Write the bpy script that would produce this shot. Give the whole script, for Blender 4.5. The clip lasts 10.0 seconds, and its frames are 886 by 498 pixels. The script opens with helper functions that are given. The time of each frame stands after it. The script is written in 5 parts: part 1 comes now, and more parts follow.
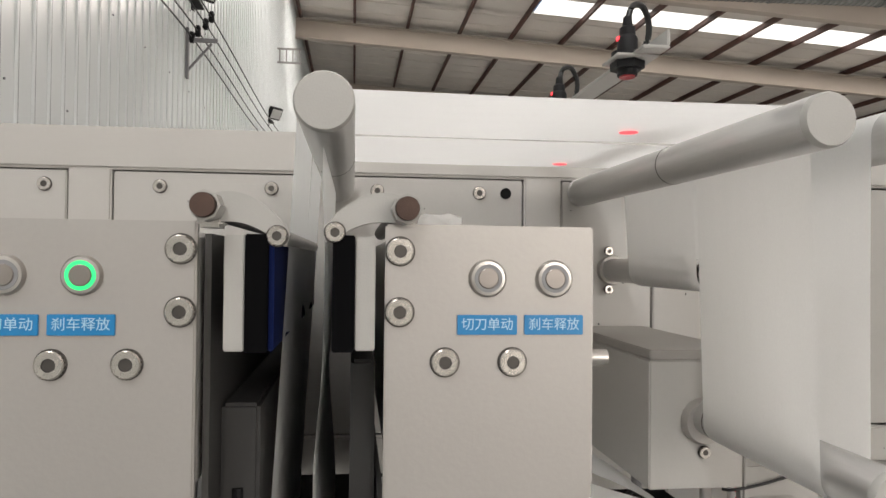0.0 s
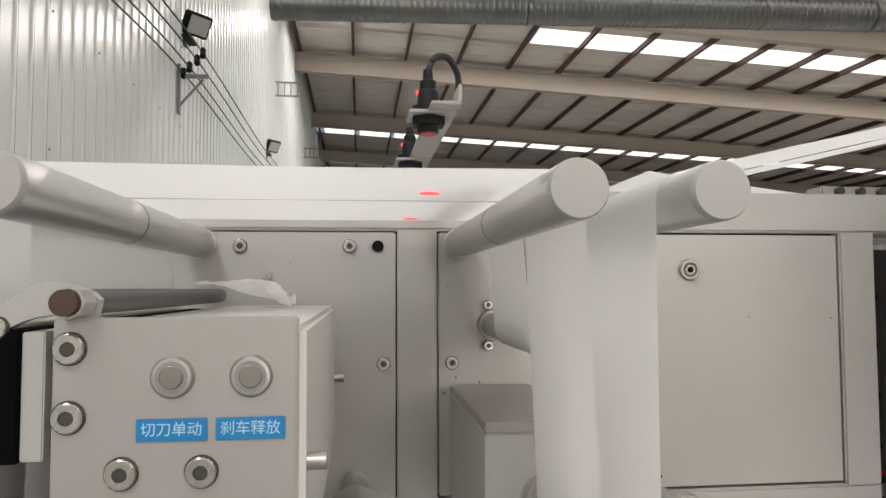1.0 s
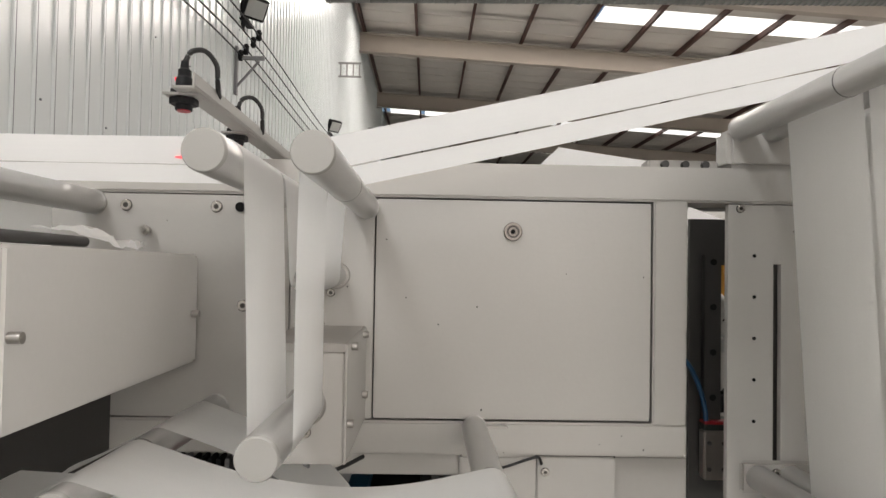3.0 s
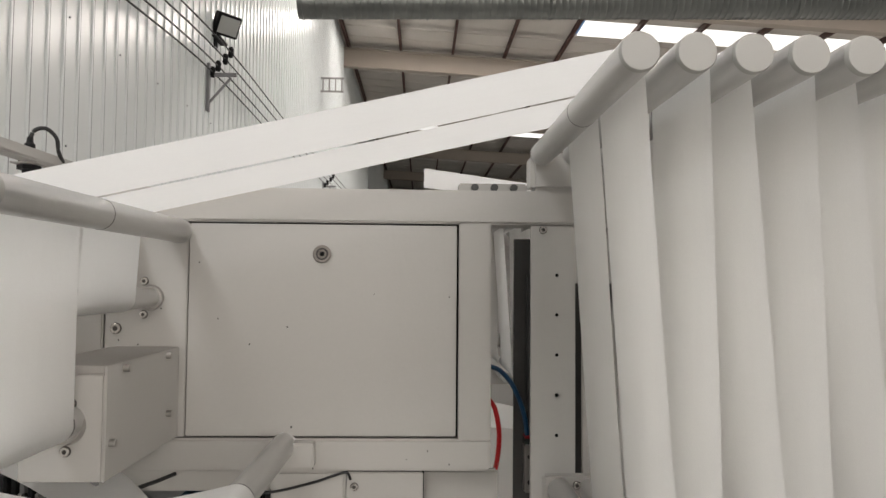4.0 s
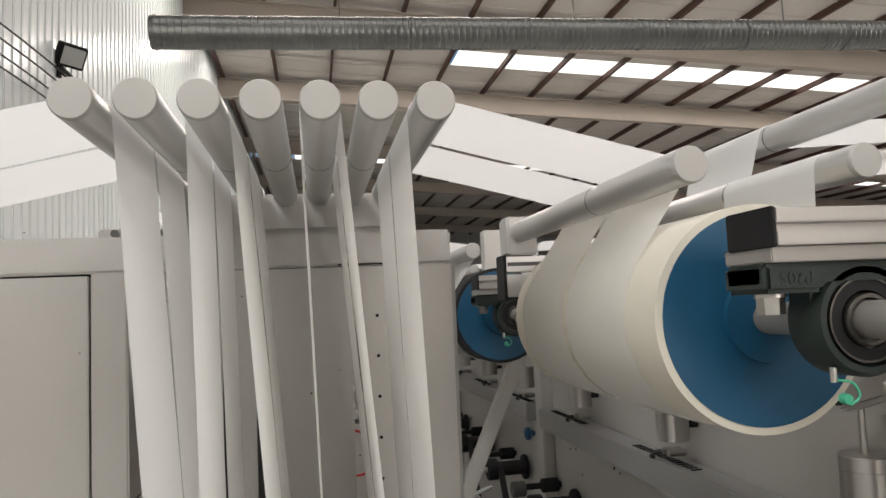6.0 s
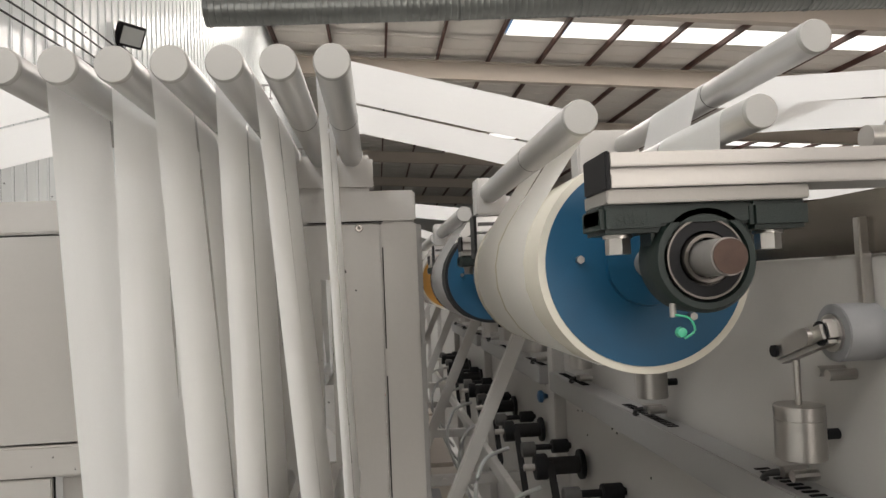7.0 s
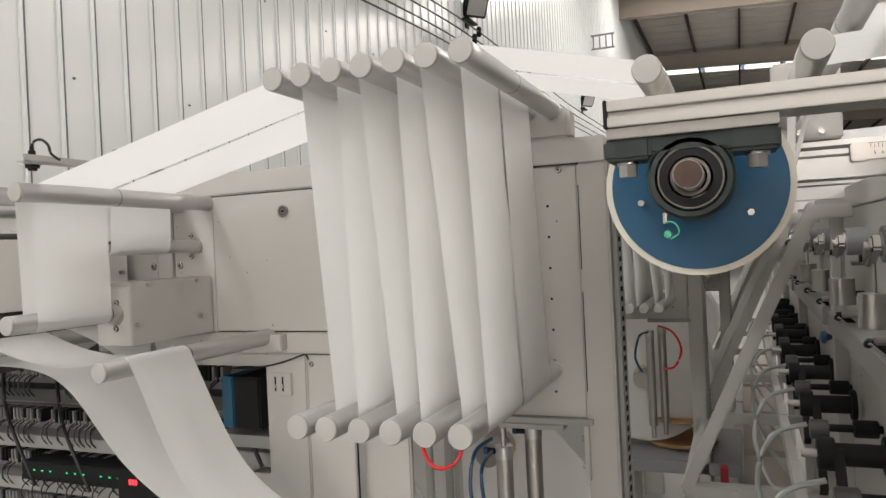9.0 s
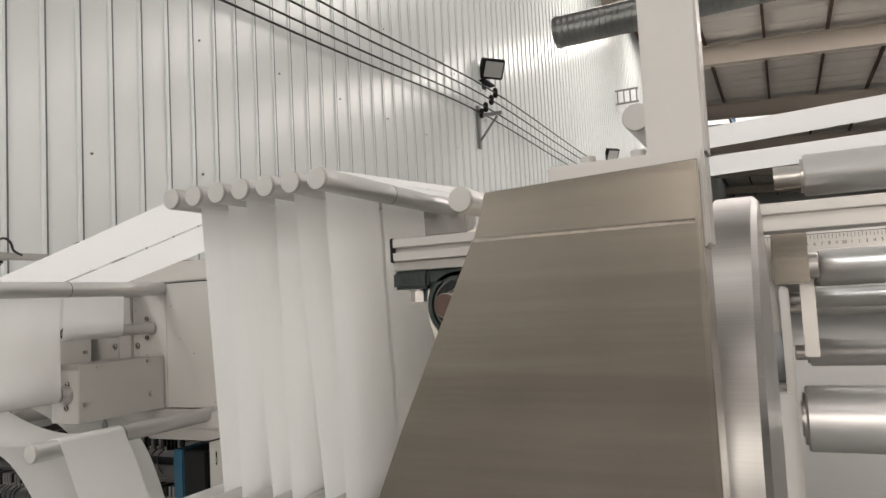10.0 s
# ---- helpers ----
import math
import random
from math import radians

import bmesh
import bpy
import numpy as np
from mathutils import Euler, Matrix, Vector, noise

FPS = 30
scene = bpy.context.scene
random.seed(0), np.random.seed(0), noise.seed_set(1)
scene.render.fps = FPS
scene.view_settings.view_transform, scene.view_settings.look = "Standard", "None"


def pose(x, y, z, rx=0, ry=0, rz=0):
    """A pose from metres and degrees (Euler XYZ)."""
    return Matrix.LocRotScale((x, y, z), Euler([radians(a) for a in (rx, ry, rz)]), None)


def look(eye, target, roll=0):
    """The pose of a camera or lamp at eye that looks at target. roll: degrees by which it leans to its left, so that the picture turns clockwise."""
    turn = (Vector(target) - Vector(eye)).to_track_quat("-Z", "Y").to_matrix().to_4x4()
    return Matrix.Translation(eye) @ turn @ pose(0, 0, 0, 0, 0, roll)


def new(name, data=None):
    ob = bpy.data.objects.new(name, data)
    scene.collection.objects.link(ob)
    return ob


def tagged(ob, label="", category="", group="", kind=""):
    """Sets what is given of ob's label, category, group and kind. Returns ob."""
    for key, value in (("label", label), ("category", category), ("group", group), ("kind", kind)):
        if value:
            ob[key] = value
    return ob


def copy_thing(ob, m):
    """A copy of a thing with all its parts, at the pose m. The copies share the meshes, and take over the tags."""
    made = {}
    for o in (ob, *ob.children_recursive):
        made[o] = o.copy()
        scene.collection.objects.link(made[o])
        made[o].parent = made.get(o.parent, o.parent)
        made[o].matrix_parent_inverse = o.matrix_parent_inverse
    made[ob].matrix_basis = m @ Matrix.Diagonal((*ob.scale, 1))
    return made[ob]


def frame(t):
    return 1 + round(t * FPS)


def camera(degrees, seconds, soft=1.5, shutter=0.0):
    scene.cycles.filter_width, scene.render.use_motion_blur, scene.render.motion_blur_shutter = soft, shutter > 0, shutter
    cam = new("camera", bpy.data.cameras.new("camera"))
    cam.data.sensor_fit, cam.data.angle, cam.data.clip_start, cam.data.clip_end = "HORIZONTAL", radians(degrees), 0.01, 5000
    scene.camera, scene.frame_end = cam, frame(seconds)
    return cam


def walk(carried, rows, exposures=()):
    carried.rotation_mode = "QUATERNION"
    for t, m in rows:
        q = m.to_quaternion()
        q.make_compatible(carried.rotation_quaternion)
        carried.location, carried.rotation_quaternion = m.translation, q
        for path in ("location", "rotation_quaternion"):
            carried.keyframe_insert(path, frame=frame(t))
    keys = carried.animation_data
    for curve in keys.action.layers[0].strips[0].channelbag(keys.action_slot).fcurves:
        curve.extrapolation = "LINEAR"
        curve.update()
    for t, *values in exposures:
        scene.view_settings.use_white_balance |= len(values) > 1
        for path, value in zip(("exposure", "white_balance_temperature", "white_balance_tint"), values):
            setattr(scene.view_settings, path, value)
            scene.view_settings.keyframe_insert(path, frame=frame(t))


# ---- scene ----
cam = camera(62.8, 10.0)
EXPOSURE = [(0.0, -0.1), (1.0, -0.12), (2.0, -0.1), (3.5, -0.14), (4.5, -0.24), (5.5, -0.14), (7.0, 0.0), (8.5, 0.02), (9.5, -0.04), (10.0, -0.16)]
PATH = [
    (0, (-0.33, -0.771, 1.473), (-0.086, 1.214, 1.504), 0.6),
    (0.2, (-0.305, -0.763, 1.486), (-0.062, 1.220, 1.538), 0.4),
    (0.5, (-0.275, -0.752, 1.49), (-0.033, 1.23, 1.594), 0.2),
    (1, (-0.186, -0.75, 1.502), (0.043, 1.234, 1.611), -0.2),
    (1.5, (-0.074, -0.755, 1.505), (0.105, 1.235, 1.6), -0.1),
    (2, (0.001, -0.772, 1.486), (0.089, 1.224, 1.569), 0.1),
    (2.2, (0.014, -0.787, 1.475), (0.083, 1.210, 1.562), 0.3),
    (3.3, (0.112, -0.927, 1.474), (0.143, 1.072, 1.522), 1.2),
    (3.5, (0.159, -0.937, 1.478), (0.179, 1.062, 1.54), 1.2),
    (4, (0.295, -0.932, 1.487), (0.356, 1.065, 1.578), 0.5),
    (4.5, (0.4, -0.922, 1.497), (0.544, 1.069, 1.619), -0.5),
    (5, (0.423, -0.932, 1.503), (0.694, 1.044, 1.646), -1.8),
    (5.5, (0.485, -0.939, 1.504), (0.837, 1.022, 1.675), -2.4),
    (5.7, (0.540, -0.933, 1.508), (0.907, 1.026, 1.676), -2.4),
    (6.8, (0.718, -0.966, 1.478), (0.930, 1.019, 1.594), -2.6),
    (7, (0.732, -0.991, 1.476), (0.914, 0.998, 1.57), -2.4),
    (7.5, (0.766, -1.052, 1.462), (0.739, 0.947, 1.477), -2.3),
    (8, (0.793, -1.081, 1.428), (0.426, 0.885, 1.385), -2.1),
    (8.5, (0.877, -1.111, 1.407), (0.241, 0.785, 1.372), -2.0),
    (9, (0.982, -1.176, 1.435), (0.221, 0.674, 1.434), -2.7),
    (9.5, (1.097, -1.213, 1.477), (0.301, 0.621, 1.543), -2.9),
    (10, (1.235, -1.187, 1.489), (0.39, 0.62, 1.633), -3.0),
]
walk(cam, [(t, look(eye, target, roll)) for t, eye, target, roll in PATH], EXPOSURE)

# ---------- world and light ----------
world = bpy.data.worlds.new("sky")
scene.world = world
world.use_nodes = True
wn = world.node_tree.nodes
sky = wn.new("ShaderNodeTexSky")
sky.sky_type, sky.sun_disc = 'NISHITA', False
sky.sun_elevation, sky.sun_rotation = radians(50), radians(200)
world.node_tree.links.new(sky.outputs[0], wn["Background"].inputs[0])
wn["Background"].inputs[1].default_value = 0.08


def area(name, m, sx, sy, power, colour=(1, 0.915, 0.86)):
    d = bpy.data.lights.new(name, 'AREA')
    d.shape, d.size, d.size_y, d.energy, d.color = 'RECTANGLE', sx, sy, power, colour
    ob = new(name, d)
    ob.matrix_world = m
    return ob


ROOF_SLOPE = -0.055


def roof_z(x):
    return 8.9 + ROOF_SLOPE * (x + 2.15)


# daylight through the roof's translucent strips, those up to y 12 added out of view
for yy, power in ((-7.0, 560), (-1.0, 230), (6.0, 400), (12.0, 1700), (18.7, 1900)):
    area("skylight_lamp", pose(16.5, yy, roof_z(16.5) - 0.25, 0, -math.degrees(math.atan(-ROOF_SLOPE)) * -1, 0), 36, 1.5, power)
# added fill from the left, through an unseen high window band of the left wall
area("side_fill_lamp", look((-2.1, -4.0, 6.4), (4, -3.0, 1.0)), 9, 1.5, 520, (0.98, 0.97, 0.96))
# added soft front fill; the south wall has no opening there
area("front_fill_lamp", look((3, -11.7, 3.2), (1, 0, 1.6)), 9, 5, 800, (1, 0.92, 0.85))


# ---------- materials ----------
def mat(name, colour, rough=0.5, metal=0.0, spots=0.06, scale=9.0, grain=0.03, bump=0.02, stretch=(1, 1, 1), coat=0.0, spec=0.5, emit=None, emit_strength=0.0, translucent=0.0):
    m = bpy.data.materials.new(name)
    m.use_nodes = True
    nt = m.node_tree
    n, l = nt.nodes, nt.links
    b = n["Principled BSDF"]
    b.inputs["Roughness"].default_value = rough
    b.inputs["Metallic"].default_value = metal
    b.inputs["Coat Weight"].default_value = coat
    b.inputs["Specular IOR Level"].default_value = spec
    tc = n.new("ShaderNodeTexCoord")
    mp = n.new("ShaderNodeMapping")
    mp.inputs["Scale"].default_value = stretch
    l.new(tc.outputs["Object"], mp.inputs[0])
    big, fine = n.new("ShaderNodeTexNoise"), n.new("ShaderNodeTexNoise")
    big.inputs["Scale"].default_value, big.inputs["Detail"].default_value = scale, 5
    fine.inputs["Scale"].default_value, fine.inputs["Detail"].default_value = scale * 30, 2
    l.new(mp.outputs[0], big.inputs["Vector"])
    l.new(mp.outputs[0], fine.inputs["Vector"])
    mix = n.new("ShaderNodeMix")
    mix.data_type, mix.blend_type = 'RGBA', 'MIX'
    c = colour
    mix.inputs[6].default_value = (c[0] * (1 - spots), c[1] * (1 - spots), c[2] * (1 - spots), 1)
    mix.inputs[7].default_value = (min(1, c[0] * (1 + spots)), min(1, c[1] * (1 + spots)), min(1, c[2] * (1 + spots)), 1)
    l.new(big.outputs[0], mix.inputs[0])
    mix2 = n.new("ShaderNodeMix")
    mix2.data_type, mix2.blend_type = 'RGBA', 'MULTIPLY'
    mix2.inputs[0].default_value = 1.0
    ramp = n.new("ShaderNodeMapRange")
    ramp.inputs[3].default_value, ramp.inputs[4].default_value = 1 - grain, 1 + grain
    l.new(fine.outputs[0], ramp.inputs[0])
    l.new(mix.outputs[2], mix2.inputs[6])
    l.new(ramp.outputs[0], mix2.inputs[7])
    l.new(mix2.outputs[2], b.inputs["Base Color"])
    rr = n.new("ShaderNodeMapRange")
    rr.inputs[3].default_value, rr.inputs[4].default_value = max(0.02, rough - 0.025), min(1, rough + 0.025)
    l.new(big.outputs[0], rr.inputs[0])
    l.new(rr.outputs[0], b.inputs["Roughness"])
    if bump:
        bp = n.new("ShaderNodeBump")
        bp.inputs["Strength"].default_value, bp.inputs["Distance"].default_value = bump, 0.002
        l.new(fine.outputs[0], bp.inputs["Height"])
        l.new(bp.outputs[0], b.inputs["Normal"])
    if emit:
        b.inputs["Emission Color"].default_value = (*emit, 1)
        b.inputs["Emission Strength"].default_value = emit_strength
    if translucent:
        tr = n.new("ShaderNodeBsdfTranslucent")
        l.new(mix2.outputs[2], tr.inputs[0])
        ms = n.new("ShaderNodeMixShader")
        ms.inputs[0].default_value = translucent
        l.new(b.outputs[0], ms.inputs[1])
        l.new(tr.outputs[0], ms.inputs[2])
        l.new(ms.outputs[0], n["Material Output"].inputs[0])
    return m


M_PAINT = mat("grey_white_powder_coat", (0.435, 0.42, 0.395), 0.42, spots=0.035, scale=5, grain=0.02, bump=0.06)
M_PAINT2 = mat("grey_white_plate", (0.435, 0.422, 0.398), 0.4, spots=0.04, scale=6, grain=0.02, bump=0.06)
# Near-black stands for shade in gaps, holes and the cabinet; also colours paint chips.
M_SHADOWGAP = mat("near_black_shade_and_chips", (0.012, 0.012, 0.012), 0.9, spec=0.1)
M_ALU = mat("satin_aluminium", (0.55, 0.545, 0.535), 0.36, 0.85, spots=0.03, scale=20, grain=0.05, bump=0.03, stretch=(1, 0.05, 1))
M_ALUPLATE = mat("anodised_plate", (0.39, 0.372, 0.35), 0.42, 0.5, spots=0.02, scale=12, grain=0.03, bump=0.04)
M_BOXSIDE = mat("semi_gloss_box_side", (0.72, 0.705, 0.68), 0.3, spots=0.02, scale=5, grain=0.02, bump=0.02)
M_CAP = mat("white_nylon", (0.38, 0.372, 0.35), 0.55, spots=0.03, scale=40, grain=0.05, bump=0.06)
M_WEB = mat("white_nonwoven", (0.91, 0.905, 0.89), 0.62, spots=0.015, scale=14, grain=0.05, bump=0.12, stretch=(1, 6, 1), translucent=0.6)
M_STEEL = mat("stainless_steel", (0.46, 0.44, 0.415), 0.32, 1.0, spots=0.05, scale=30, grain=0.05)
M_BRUSHED = mat("brushed_stainless_sheet", (0.215, 0.193, 0.165), 0.25, 1.0, spots=0.25, scale=5, grain=0.06, bump=0.02, stretch=(0.1, 1, 2.2))
M_BLACK = mat("black_plastic", (0.008, 0.008, 0.009), 0.6, spec=0.25)
M_RUBBERBLACK = mat("black_rubber", (0.014, 0.013, 0.013), 0.75, spec=0.3)
M_BLUE = mat("blue_drum_paint", (0.002, 0.064, 0.135), 0.5, spots=0.22, scale=25, grain=0.06, bump=0.05)
M_RUBBER = mat("cream_rubber", (0.60, 0.565, 0.475), 0.55, spots=0.06, scale=30, grain=0.05)
M_GREEN = mat("dark_green_cast_iron", (0.006, 0.014, 0.011), 0.5, spots=0.2, scale=40, grain=0.1, bump=0.25)
M_LABEL = mat("blue_label", (0.008, 0.19, 0.44), 0.3, spots=0.04)
M_WHITEINK = mat("pale_ink", (0.4, 0.6, 0.74), 0.5, spots=0.0)
M_NAVY = mat("navy_bristle", (0.006, 0.012, 0.06), 0.9, spec=0.1)
M_RUST = mat("rusty_shaft_end", (0.085, 0.052, 0.04), 0.7, 0.3, spots=0.3, scale=90, grain=0.2, bump=0.3)
M_GREYPVC = mat("grey_plastic", (0.22, 0.22, 0.225), 0.5)
M_BUTTON = mat("turned_button_face", (0.27, 0.245, 0.225), 0.38, 0.8, spots=0.1, scale=60)
M_MATTE = mat("matt_black_bar", (0.004, 0.004, 0.0045), 0.95, spec=0.03)
M_SOCKET = mat("shaded_steel_recess", (0.09, 0.084, 0.078), 0.45, 0.8)
M_SCREWHEAD = mat("oiled_screw_steel", (0.5, 0.475, 0.44), 0.27, 1.0, spots=0.2, scale=90, grain=0.08)
M_RACE = mat("oily_bearing_steel", (0.13, 0.12, 0.11), 0.42, 1.0, spots=0.15, scale=60)
# Stretched noise paints the rim's banded reflections into its colour.
M_POLISHED = mat("polished_rim_painted_bands", (0.36, 0.35, 0.335), 0.33, 1.0, spots=0.35, scale=9, grain=0.12, stretch=(0.05, 1, 5))
# Dark tone puts the shade between the cutter boxes into the jaw carriers.
M_CHUTE = mat("shade_dark_chute", (0.03, 0.029, 0.028), 0.55, spots=0.2)
M_DULLSTEEL = mat("dull_flat_steel", (0.30, 0.285, 0.265), 0.5, 0.5, spots=0.1, scale=25, grain=0.06)
M_DARKSTEEL = mat("dark_steel", (0.09, 0.088, 0.085), 0.5, 0.6)
M_RED = mat("red_tube", (0.7, 0.025, 0.03), 0.3)
M_BLUETUBE = mat("dark_blue_tube", (0.008, 0.06, 0.14), 0.3)
M_GREENPLASTIC = mat("mint_cap", (0.05, 0.36, 0.21), 0.4)
M_LED_GREEN = mat("green_light", (0.05, 0.6, 0.2), 0.3, emit=(0.0, 0.8, 0.17), emit_strength=1.0)
M_LED_RED = mat("red_light", (0.8, 0.05, 0.05), 0.3, emit=(1, 0.03, 0.05), emit_strength=2.5)
M_LASER = mat("red_laser_spot", (0.9, 0.2, 0.2), 0.6, emit=(1, 0.05, 0.08), emit_strength=1.3)
M_WALL = mat("glossy_white_wall_panel", (0.84, 0.875, 0.87), 0.2, spots=0.04, scale=0.8, grain=0.01, bump=0.0, stretch=(1, 1, 0.2))
M_SEAM = mat("grey_panel_seam", (0.15, 0.165, 0.175), 0.4)
M_ROOF = mat("grey_roof_sheet", (0.63, 0.595, 0.55), 0.55, spots=0.12, scale=0.6, grain=0.04, stretch=(2, 0.3, 1))
M_PURLIN = mat("rust_red_purlin", (0.075, 0.032, 0.024), 0.6, spots=0.35, scale=2)
M_BEAM = mat("tan_roof_beam", (0.42, 0.37, 0.315), 0.55, spots=0.1, scale=1.0)
M_SKYLIGHT = mat("translucent_roof_panel", (0.8, 0.8, 0.78), 0.6, emit=(1, 0.97, 0.92), emit_strength=1.5)
M_GALV = mat("galvanised_duct", (0.20, 0.208, 0.2), 0.38, 0.85, spots=0.3, scale=3, grain=0.05)
M_FLOOR = mat("grey_floor_paint", (0.31, 0.31, 0.30), 0.4, spots=0.1, scale=2, grain=0.05)
M_CONCRETE = mat("plaster_wall", (0.55, 0.55, 0.53), 0.7, spots=0.06, scale=1)
M_CABLE = mat("black_cable", (0.012, 0.012, 0.012), 0.5)
M_CARD = mat("brown_card_core", (0.36, 0.21, 0.10), 0.8, spots=0.1, scale=30)
M_ORANGE = mat("ochre_drum_end", (0.45, 0.22, 0.04), 0.5)
M_HOSE = mat("clear_hose", (0.42, 0.43, 0.41), 0.25)
M_GREYBAR = mat("grey_cable_duct", (0.30, 0.295, 0.285), 0.5, spots=0.04)
M_REDMETER = mat("red_plastic", (0.35, 0.012, 0.02), 0.4)
M_CYANBOX = mat("blue_drive_case", (0.007, 0.10, 0.19), 0.4)


# ---------- mesh helpers ----------
def add_reflection_bands(m, freq, low, high, smudge):
    """Stainless: long level bands painted into the colour as blurred reflections, and faint smudges, on top of the fine
    brushing.
    """
    n, l = m.node_tree.nodes, m.node_tree.links
    b = n["Principled BSDF"]
    old = b.inputs["Base Color"].links[0].from_socket
    tc, mp, nz, sm = n.new("ShaderNodeTexCoord"), n.new("ShaderNodeMapping"), n.new("ShaderNodeTexNoise"), n.new("ShaderNodeTexNoise")
    mp.inputs["Scale"].default_value = (0.6, 0.6, freq)
    nz.inputs["Scale"].default_value, nz.inputs["Detail"].default_value, nz.inputs["Roughness"].default_value = 1.0, 6, 0.7
    sm.inputs["Scale"].default_value, sm.inputs["Detail"].default_value = 7.0, 4
    l.new(tc.outputs["Object"], mp.inputs[0]), l.new(mp.outputs[0], nz.inputs["Vector"]), l.new(tc.outputs["Object"], sm.inputs["Vector"])
    r1, r2 = n.new("ShaderNodeMapRange"), n.new("ShaderNodeMapRange")
    for r, a, c in ((r1, low, high), (r2, 1 - smudge, 1 + smudge)):
        r.inputs[1].default_value, r.inputs[2].default_value, r.inputs[3].default_value, r.inputs[4].default_value = 0.3, 0.7, a, c
    l.new(nz.outputs[0], r1.inputs[0]), l.new(sm.outputs[0], r2.inputs[0])
    for r in (r1, r2):
        mx = n.new("ShaderNodeMix")
        mx.data_type, mx.blend_type = 'RGBA', 'MULTIPLY'
        mx.inputs[0].default_value = 1.0
        l.new(old, mx.inputs[6]), l.new(r.outputs[0], mx.inputs[7])
        old = mx.outputs[2]
    l.new(old, b.inputs["Base Color"])


# light and dark reflections of the steel, painted in as bands
add_reflection_bands(M_BRUSHED, 14.0, 0.7, 1.35, 0.14)


def bm_box(bm, x0, x1, y0, y1, z0, z1, bevel=0.0, m=None):
    made = bmesh.ops.create_cube(bm, size=1.0)["verts"]
    t = Matrix.Translation(((x0 + x1) / 2, (y0 + y1) / 2, (z0 + z1) / 2)) @ Matrix.Diagonal((abs(x1 - x0), abs(y1 - y0), abs(z1 - z0), 1))
    bmesh.ops.transform(bm, matrix=(m @ t) if m else t, verts=made)
    if bevel:
        edges = list({e for v in made for e in v.link_edges})
        bmesh.ops.bevel(bm, geom=edges, offset=bevel, segments=2, affect='EDGES', clamp_overlap=True)
    return bm


def box(*a, bevel=0.0015, m=None):
    return bm_box(bmesh.new(), *a, bevel=bevel, m=m)


AXIS = {"x": Matrix.Rotation(radians(90), 4, 'Y'), "y": Matrix.Rotation(radians(90), 4, 'X'), "z": Matrix.Identity(4)}


def bm_cyl(bm, c, r, length, axis="y", seg=32, r2=None, bevel=0.0):
    made = bmesh.ops.create_cone(bm, cap_ends=True, segments=seg, radius1=r, radius2=r if r2 is None else r2, depth=length)["verts"]
    bmesh.ops.transform(bm, matrix=Matrix.Translation(c) @ AXIS[axis], verts=made)
    if bevel:
        edges = [e for e in {e for v in made for e in v.link_edges} if any(len(f.verts) > 4 for f in e.link_faces)]
        bmesh.ops.bevel(bm, geom=edges, offset=bevel, segments=2, affect='EDGES')
    return bm


def cyl(c, r, length, axis="y", seg=32, r2=None, bevel=0.0):
    return bm_cyl(bmesh.new(), c, r, length, axis, seg, r2, bevel)


def lathe(profile, axis="y", at=(0, 0, 0), seg=36):
    """A body of revolution from (radius, height) pairs."""
    bm = bmesh.new()
    rings = []
    for r, h in profile:
        rings.append([bm.verts.new((r * math.cos(2 * math.pi * k / seg), r * math.sin(2 * math.pi * k / seg), h)) for k in range(seg)])
    for a, b in zip(rings, rings[1:]):
        for k in range(seg):
            bm.faces.new((a[k], a[(k + 1) % seg], b[(k + 1) % seg], b[k]))
    bm.faces.new(list(reversed(rings[0])))
    bm.faces.new(rings[-1])
    bmesh.ops.remove_doubles(bm, verts=bm.verts, dist=1e-6)
    bmesh.ops.transform(bm, matrix=Matrix.Translation(at) @ AXIS[axis], verts=bm.verts)
    bmesh.ops.recalc_face_normals(bm, faces=bm.faces)
    return bm


def tube(points, r, seg=8, steps=8):
    """A round cable or hose through points (Catmull-Rom)."""
    p = [Vector(q) for q in points]
    line = []
    for i in range(len(p) - 1):
        a, b, c, d = p[max(i - 1, 0)], p[i], p[i + 1], p[min(i + 2, len(p) - 1)]
        for k in range(steps):
            t = k / steps
            line.append(0.5 * ((2 * b) + (c - a) * t + (2 * a - 5 * b + 4 * c - d) * t * t + (3 * b - a - 3 * c + d) * t ** 3))
    line.append(p[-1])
    bm = bmesh.new()
    rings = []
    for i, q in enumerate(line):
        d = (line[min(i + 1, len(line) - 1)] - line[max(i - 1, 0)]).normalized()
        u = d.cross(Vector((0, 0, 1)) if abs(d.z) < 0.9 else Vector((1, 0, 0))).normalized()
        v = d.cross(u)
        rings.append([bm.verts.new(q + r * (u * math.cos(2 * math.pi * k / seg) + v * math.sin(2 * math.pi * k / seg))) for k in range(seg)])
    for a, b in zip(rings, rings[1:]):
        for k in range(seg):
            bm.faces.new((a[k], a[(k + 1) % seg], b[(k + 1) % seg], b[k]))
    bm.faces.new(rings[0]), bm.faces.new(list(reversed(rings[-1])))
    bmesh.ops.recalc_face_normals(bm, faces=bm.faces)
    return bm


def mesh_of(name, bm, material, smooth=True):
    me = bpy.data.meshes.new(name)
    bm.to_mesh(me)
    bm.free()
    me.materials.append(material)
    if smooth:
        me.polygons.foreach_set("use_smooth", [True] * len(me.polygons))
        me.set_sharp_from_angle(angle=radians(35))
    return me


def part(name, bm, material, parent, label=""):
    ob = new(name, mesh_of(name, bm, material))
    ob.parent = parent
    return tagged(ob, label) if label else ob


def thing(name, bm, material, label, category, group="", kind=""):
    return tagged(new(name, mesh_of(name, bm, material)), label, category, group, kind)


